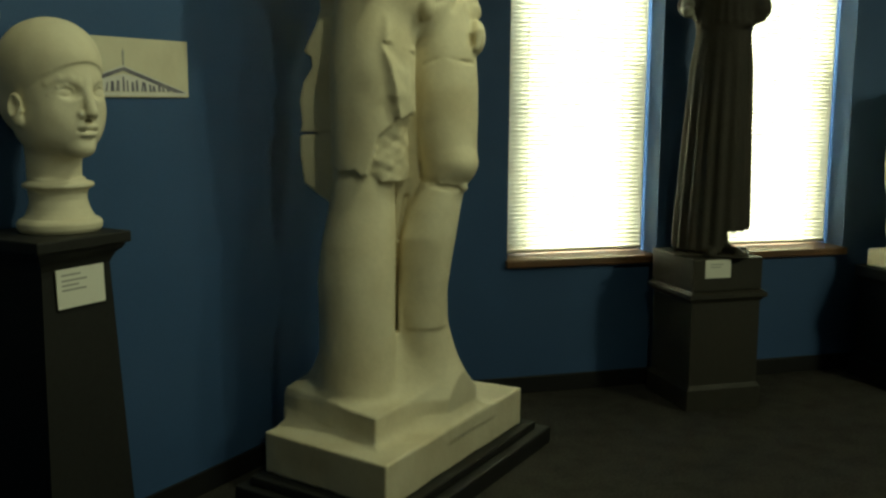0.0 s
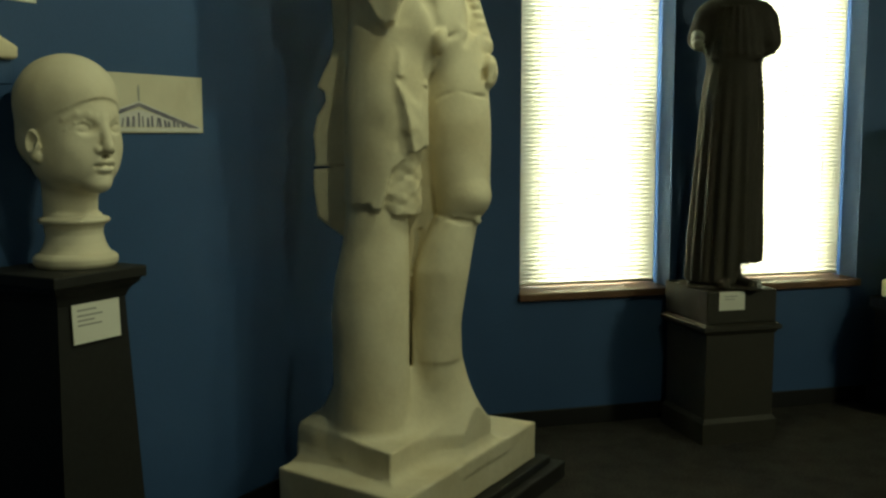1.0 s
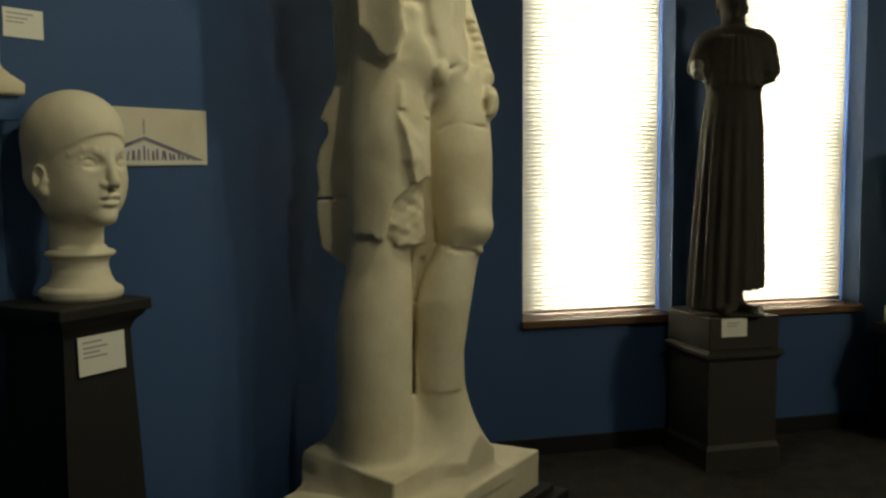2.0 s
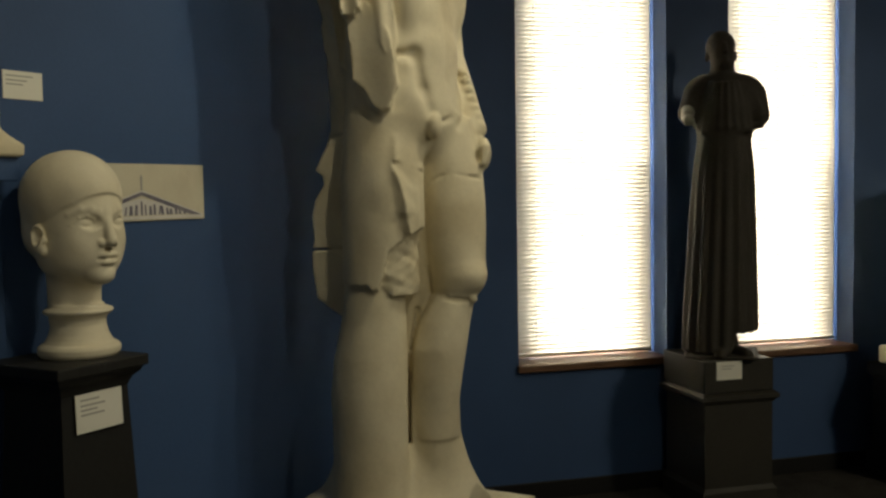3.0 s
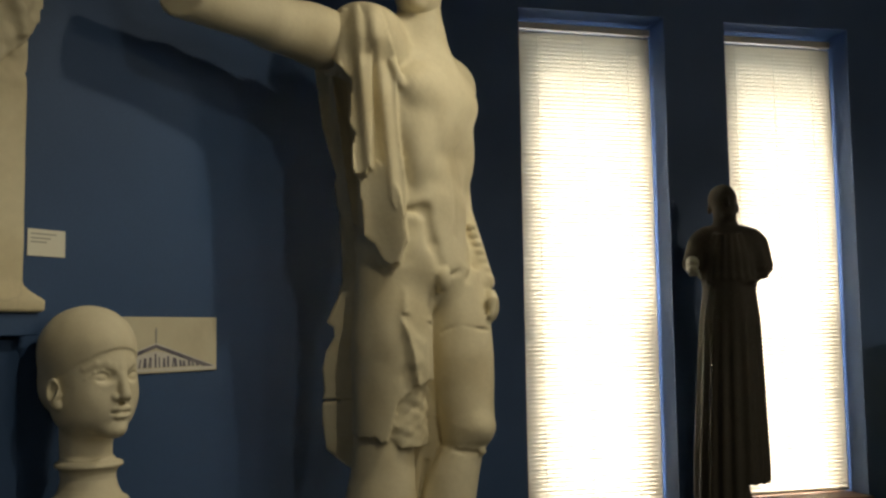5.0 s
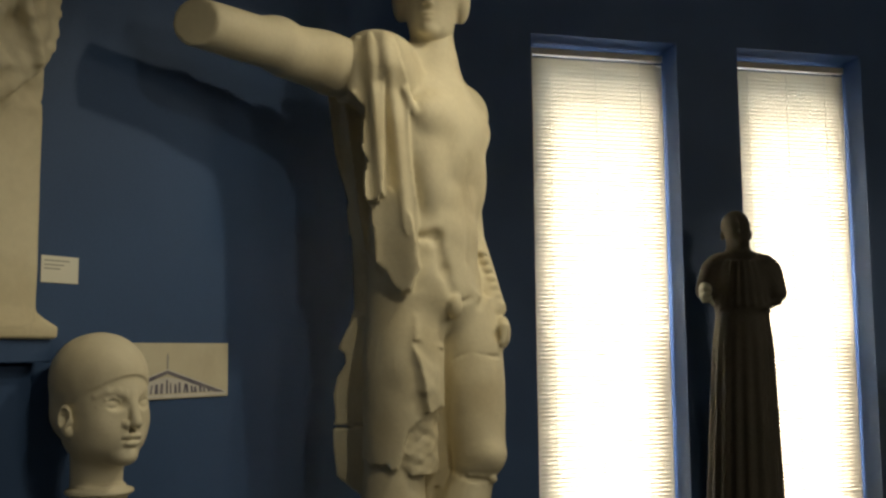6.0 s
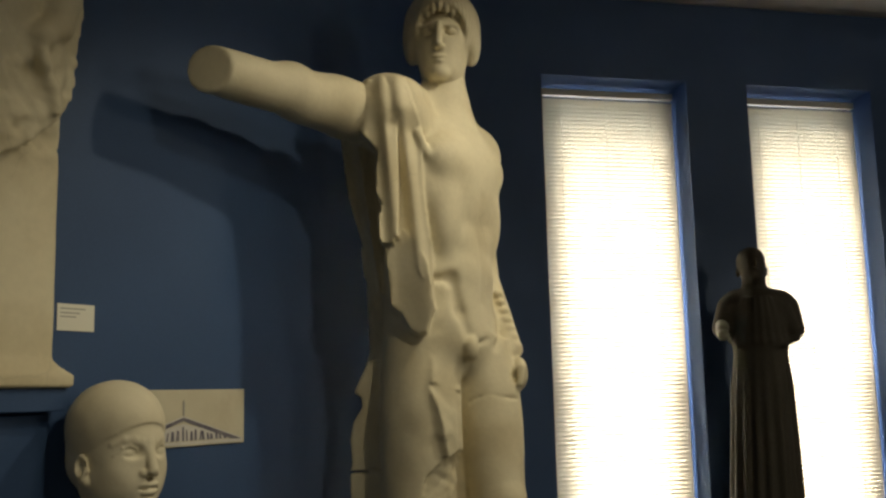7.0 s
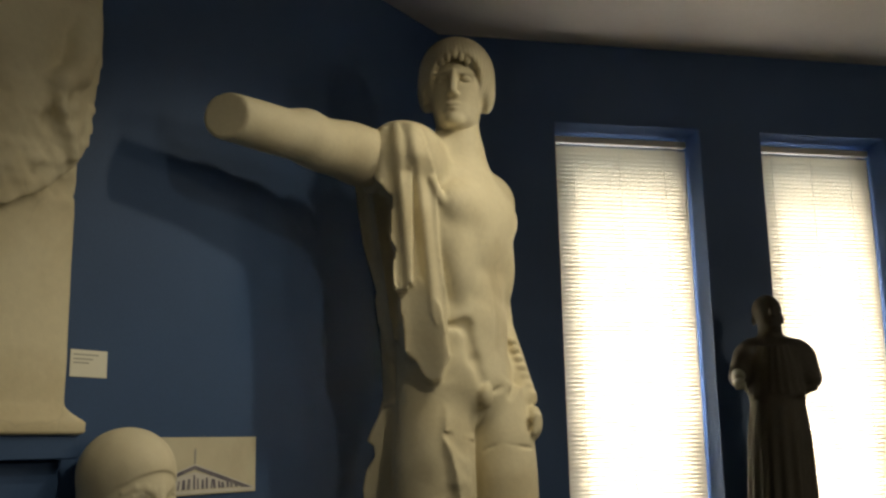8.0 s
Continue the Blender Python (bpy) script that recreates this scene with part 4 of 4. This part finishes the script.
def relief():
    """Carved slab standing on a shelf against the angled wall."""
    c = Clay((1.42, 2.62, 1.90), (2.34, 2.98, 4.02), 0.0105)
    c.block((1.80, 2.895, 1.934), (0.432, 0.056, 0.022), edge=0.006, k=0.006)
    c.block((1.80, 2.900, 2.44), (0.36, 0.045, 0.46), edge=0.012, k=0.02)

    def chamfer(X, Y, Z):
        slope = np.clip((2.0 - Z) / 0.045, 0, 1)
        return np.maximum(np.maximum(np.abs(X - 1.80) - (0.36 + 0.072 * slope), np.abs(Y - 2.895) - (0.045 + 0.011 * slope)), np.abs(Z - 1.975) - 0.03) * 0.8
    c.field((1.35, 2.75, 1.92), (2.35, 2.99, 2.04), chamfer, k=0.008)
    # broken figure in high relief on its ground
    c.sheet([(1.46, 2.55), (1.858, 2.626), (1.976, 2.696), (2.06, 2.77), (2.101, 2.806), (2.145, 2.84), (2.170, 2.95), (2.183, 3.10), (2.198, 3.20),
             (2.205, 3.33), (2.19, 3.46), (2.19, 3.9), (1.46, 3.9)], lambda X, Z: 2.873 + 0.01 * np.sin(9 * X) + 0 * Z, 0.082, k=0.014)
    c.ball((1.88, 2.825, 3.22), (0.165, 0.090, 0.20), k=0.03)
    c.ball((1.72, 2.830, 3.20), (0.14, 0.085, 0.21), k=0.05)
    c.limb((1.70, 2.810, 3.345), (2.08, 2.800, 3.335), 0.062, 0.060, k=0.03)
    # arm, bent and broken off at the wrist
    c.limb((2.098, 2.795, 3.330), (2.088, 2.778, 3.22), 0.070, 0.066, k=0.015)
    c.limb((2.088, 2.778, 3.22), (2.066, 2.768, 3.115), 0.066, 0.056, k=0.015)
    c.limb((2.066, 2.768, 3.115), (1.990, 2.748, 3.062), 0.052, 0.040, k=0.012)
    c.limb((2.022, 2.728, 3.29), (1.985, 2.722, 3.135), 0.012, 0.018, k=0.012, sign=-1)
    # hip and thigh, much broken
    c.ball((1.90, 2.815, 3.02), (0.15, 0.065, 0.12), k=0.04)
    c.ball((2.045, 2.805, 2.96), (0.085, 0.055, 0.14), k=0.025)
    c.ball((1.80, 2.81, 2.86), (0.16, 0.070, 0.20), k=0.04)
    c.limb((1.99, 2.735, 2.98), (2.07, 2.765, 2.83), 0.022, 0.015, k=0.03)
    c.ripple((1.42, 2.62, 2.55), (2.34, 2.98, 3.10), lambda X, Y, Z: (0.008 * waves(X, Y, Z, 22, 8, 14) + 0.006 * waves(X, Y, Z, 55, 9, 14)) * np.clip((3.10 - Z) / 0.06, 0, 1) * np.clip((Z - 2.62) / 0.1, 0, 1))
    c.ripple((1.42, 2.62, 2.0), (2.34, 2.98, 4.02), lambda X, Y, Z: 0.0015 * waves(X, Y, Z, 12, 5))
    return cast("carved_relief", [c], PLASTER, WALL_FRAME, "cream plaster cast of a broken carved relief on a plain slab", "sculpture")


relief()


def relief_shelf():
    root = thing("display_ledge", None, None, WALL_FRAME, "blue painted ledge and casing under the carved relief", "ledge")
    bm = bmesh.new()
    box(bm, (0.9, 2.865, 1.835), (2.225, WALL_V - 0.002, 1.912), 0.004)
    part("shelf", bm, WALL_BLUE, root)
    bm = bmesh.new()
    box(bm, (0.9, 2.934, 0.0), (2.205, WALL_V - 0.002, 1.826), 0.004)
    part("casing", bm, WALL_BLUE, root)


relief_shelf()


# ---- dark standing figure between the windows ----
def robed_pedestal(m, mat, label):
    root = thing("pedestal", None, None, m, label, "pedestal", group="dark square pedestals")
    bm = bmesh.new()
    tiers(bm, ((0.225, 0.235, 0.0), (0.225, 0.235, 0.115), (0.218, 0.228, 0.125), (0.210, 0.220, 0.14)))
    part("base_moulding", bm, mat, root)
    bm = bmesh.new()
    tiers(bm, ((0.208, 0.218, 0.138), (0.208, 0.218, 0.60)))
    part("shaft", bm, mat, root)
    bm = bmesh.new()
    tiers(bm, ((0.210, 0.220, 0.598), (0.222, 0.232, 0.615), (0.236, 0.246, 0.625), (0.236, 0.246, 0.645), (0.214, 0.224, 0.66)))
    part("cornice", bm, mat, root)
    return root


def robed_figure():
    c = Clay((-0.34, -0.32, -0.01), (0.40, 0.32, 1.86), 0.0085)

    # long robe in straight folds
    def robe(X, Y, Z):
        cx = 0.045 - 0.025 * (1 - np.clip(Z / 1.2, 0, 1))
        x, y = X - cx, Y
        hx = np.interp(Z, [0.02, 0.25, 0.60, 1.02, 1.20, 1.25], [0.205, 0.200, 0.183, 0.166, 0.145, 0.138])
        hy = np.interp(Z, [0.02, 0.25, 0.60, 1.02, 1.20, 1.25], [0.185, 0.182, 0.170, 0.150, 0.125, 0.118])
        q = ((np.abs(x) / hx) ** 2.3 + (np.abs(y) / hy) ** 2.3) ** (1 / 2.3)
        a = np.arctan2(y, x)
        deep = np.clip((1.22 - Z) / 0.5, 0, 1)
        flute = 0.0065 * deep * np.sin(17 * a + 0.7 * np.sin(3 * a) + 0.15 * Z)
        hem = 0.022 + 0.006 * np.sin(17 * a) + 0.115 * np.clip((x - 0.06) / 0.03, 0, 1)
        return np.maximum((q - 1) * 0.16 - flute, np.maximum(Z - 1.25, hem - Z)) * 0.8
    c.field((-0.34, -0.3, 0.0), (0.4, 0.3, 1.3), robe, k=0.012)
    # bloused top over the belt
    c.ball((0.05, 0.0, 1.36), (0.175, 0.130, 0.19), k=0.05)
    c.limb((-0.065, 0.0, 1.485), (0.165, 0.0, 1.47), 0.075, 0.075, k=0.06)
    c.limb((-0.105, 0.0, 1.455), (-0.138, -0.03, 1.345), 0.070, 0.066, k=0.03)
    c.limb((0.200, 0.0, 1.435), (0.228, -0.02, 1.325), 0.070, 0.060, k=0.03)
    for i in range(5):
        c.ball((0.245 - 0.012 * i, -0.04, 1.275 - 0.002 * i), (0.016, 0.03, 0.022), k=0.012)
    c.block((0.055, 0.0, 1.235), (0.135, 0.11, 0.012), edge=0.01, k=0.02, sign=1)
    for i in range(9):
        a = -2.6 + 0.28 * i
        c.limb((0.05 + 0.155 * math.cos(a), 0.115 * math.sin(a), 1.26), (0.05 + 0.10 * math.cos(a), 0.125 * math.sin(a), 1.50), 0.018, 0.012, k=0.015)
    # neck and head, turned a little
    c.limb((0.040, 0.0, 1.48), (0.034, -0.004, 1.66), 0.070, 0.062, k=0.025)
    c.ball((0.026, 0.005, 1.706), (0.078, 0.098, 0.090), yaw=20, k=0.012)
    c.ball((0.036, -0.035, 1.655), (0.060, 0.064, 0.080), yaw=20, k=0.02)
    for x in (-0.046, 0.104):
        c.ball((x, 0.0, 1.655), (0.012, 0.022, 0.030), k=0.006)
    c.limb((0.052, -0.095, 1.71), (0.056, -0.108, 1.67), 0.008, 0.012, k=0.01)
    c.ball((0.05, -0.075, 1.615), (0.03, 0.03, 0.028), k=0.02)
    # feet
    c.limb((-0.03, -0.03, 0.04), (-0.02, -0.03, 0.2), 0.045, 0.04, k=0.02)
    c.limb((0.08, -0.02, 0.04), (0.06, 0.0, 0.2), 0.045, 0.04, k=0.02)
    c.limb((-0.02, -0.06, 0.03), (0.03, -0.20, 0.022), 0.036, 0.028, k=0.02)
    c.limb((0.09, -0.03, 0.03), (0.17, -0.14, 0.022), 0.036, 0.028, k=0.02)
    c.block((0.03, 0.0, 0.004), (0.20, 0.20, 0.008), edge=0.003, k=0.004)
    return cast("robed_statue", [c, pale_forearm()], BRONZE, pose(2.97, 5.05, 0.845, 0, 0, -30.6),
                "dark bronze-coloured cast of a standing robed figure, one forearm paler", "statue", last=PALE_BRONZE)


def pale_forearm():
    # Forearm and hand in a paler, mottled greenish bronze colour.
    c = Clay((-0.30, -0.40, 1.10), (0.05, 0.05, 1.45), 0.006)
    c.limb((-0.145, -0.04, 1.365), (-0.150, -0.17, 1.315), 0.040, 0.032, k=0.02)
    c.ball((-0.142, -0.215, 1.300), (0.030, 0.042, 0.026), k=0.02)
    for i in range(4):
        c.limb((-0.165 + 0.016 * i, -0.235, 1.300), (-0.155 + 0.012 * i, -0.262, 1.270), 0.010, 0.008, k=0.006)
    c.limb((-0.12, -0.21, 1.29), (-0.105, -0.215, 1.255), 0.011, 0.009, k=0.006)
    return c


PED_M = pose(2.99, 5.06, 0)
robed_pedestal(PED_M, PEDESTAL_BROWN, "dark brown painted square pedestal with moulded base and cornice")


def upper_block():
    bm = bmesh.new()
    box(bm, (-0.212, -0.222, 0.661), (0.212, 0.245, 0.84), 0.006)
    thing("plinth_block", bm, PEDESTAL_BROWN, PED_M, "dark brown block between the pedestal and the robed figure", "plinth")


upper_block()
robed_figure()
label_card(PED_M @ pose(-0.065, -0.2225, 0.785), 0.155, 0.1, ((0.2, 0.7, 0.75), (0.2, 0.6, 0.6)), "blank-looking white card on the dark pedestal block")


# ---- pale draped cast on the next pedestal ----
def draped_fragment():
    m = pose(4.44, 5.02, 0)
    root = thing("pedestal", None, None, m, "black square pedestal beside the second window", "pedestal", group="dark square pedestals")
    bm = bmesh.new()
    tiers(bm, ((0.29, 0.26, 0.0), (0.29, 0.26, 0.12), (0.27, 0.24, 0.14)))
    part("base_moulding", bm, PEDESTAL, root)
    bm = bmesh.new()
    tiers(bm, ((0.265, 0.235, 0.138), (0.265, 0.235, 0.60)))
    part("shaft", bm, PEDESTAL, root)
    bm = bmesh.new()
    tiers(bm, ((0.267, 0.237, 0.598), (0.29, 0.26, 0.63), (0.29, 0.26, 0.69)))
    part("cornice", bm, PEDESTAL, root)
    c = Clay((-0.36, -0.3, 0.68), (0.40, 0.3, 2.2), 0.0095)
    c.block((0.0, 0.0, 0.745), (0.25, 0.21, 0.055), edge=0.01, k=0.01)

    def dress(X, Y, Z):
        a = np.arctan2(Y, X)
        r = np.interp(Z, [0.78, 1.0, 1.3, 1.7, 1.8], [0.225, 0.235, 0.262, 0.262, 0.18])
        return np.maximum(np.sqrt(X ** 2 + (Y * 1.15) ** 2) - r - 0.012 * np.sin(13 * a + 2 * np.sin(3 * a + Z * 3)), np.maximum(Z - 1.80, 0.78 - Z)) * 0.7
    c.field((-0.36, -0.3, 0.75), (0.4, 0.3, 1.85), dress, k=0.02)
    c.ripple((-0.36, -0.3, 0.85), (0.4, 0.3, 2.2), lambda X, Y, Z: 0.008 * waves(X, Y, Z, 24, 12))
    cast("draped_statue", [c], PLASTER, m, "cream plaster cast of a draped figure fragment", "statue")


draped_fragment()

# ---- another head further along the angled wall ----
head_pedestal(pose(-0.86, 3.01, 0, 0, 0, 45))
tagged(copy_thing(first_head, pose(-0.84, 3.02, 1.25, 0, 0, 12)), label="cream plaster cast of a head beside the carved relief")
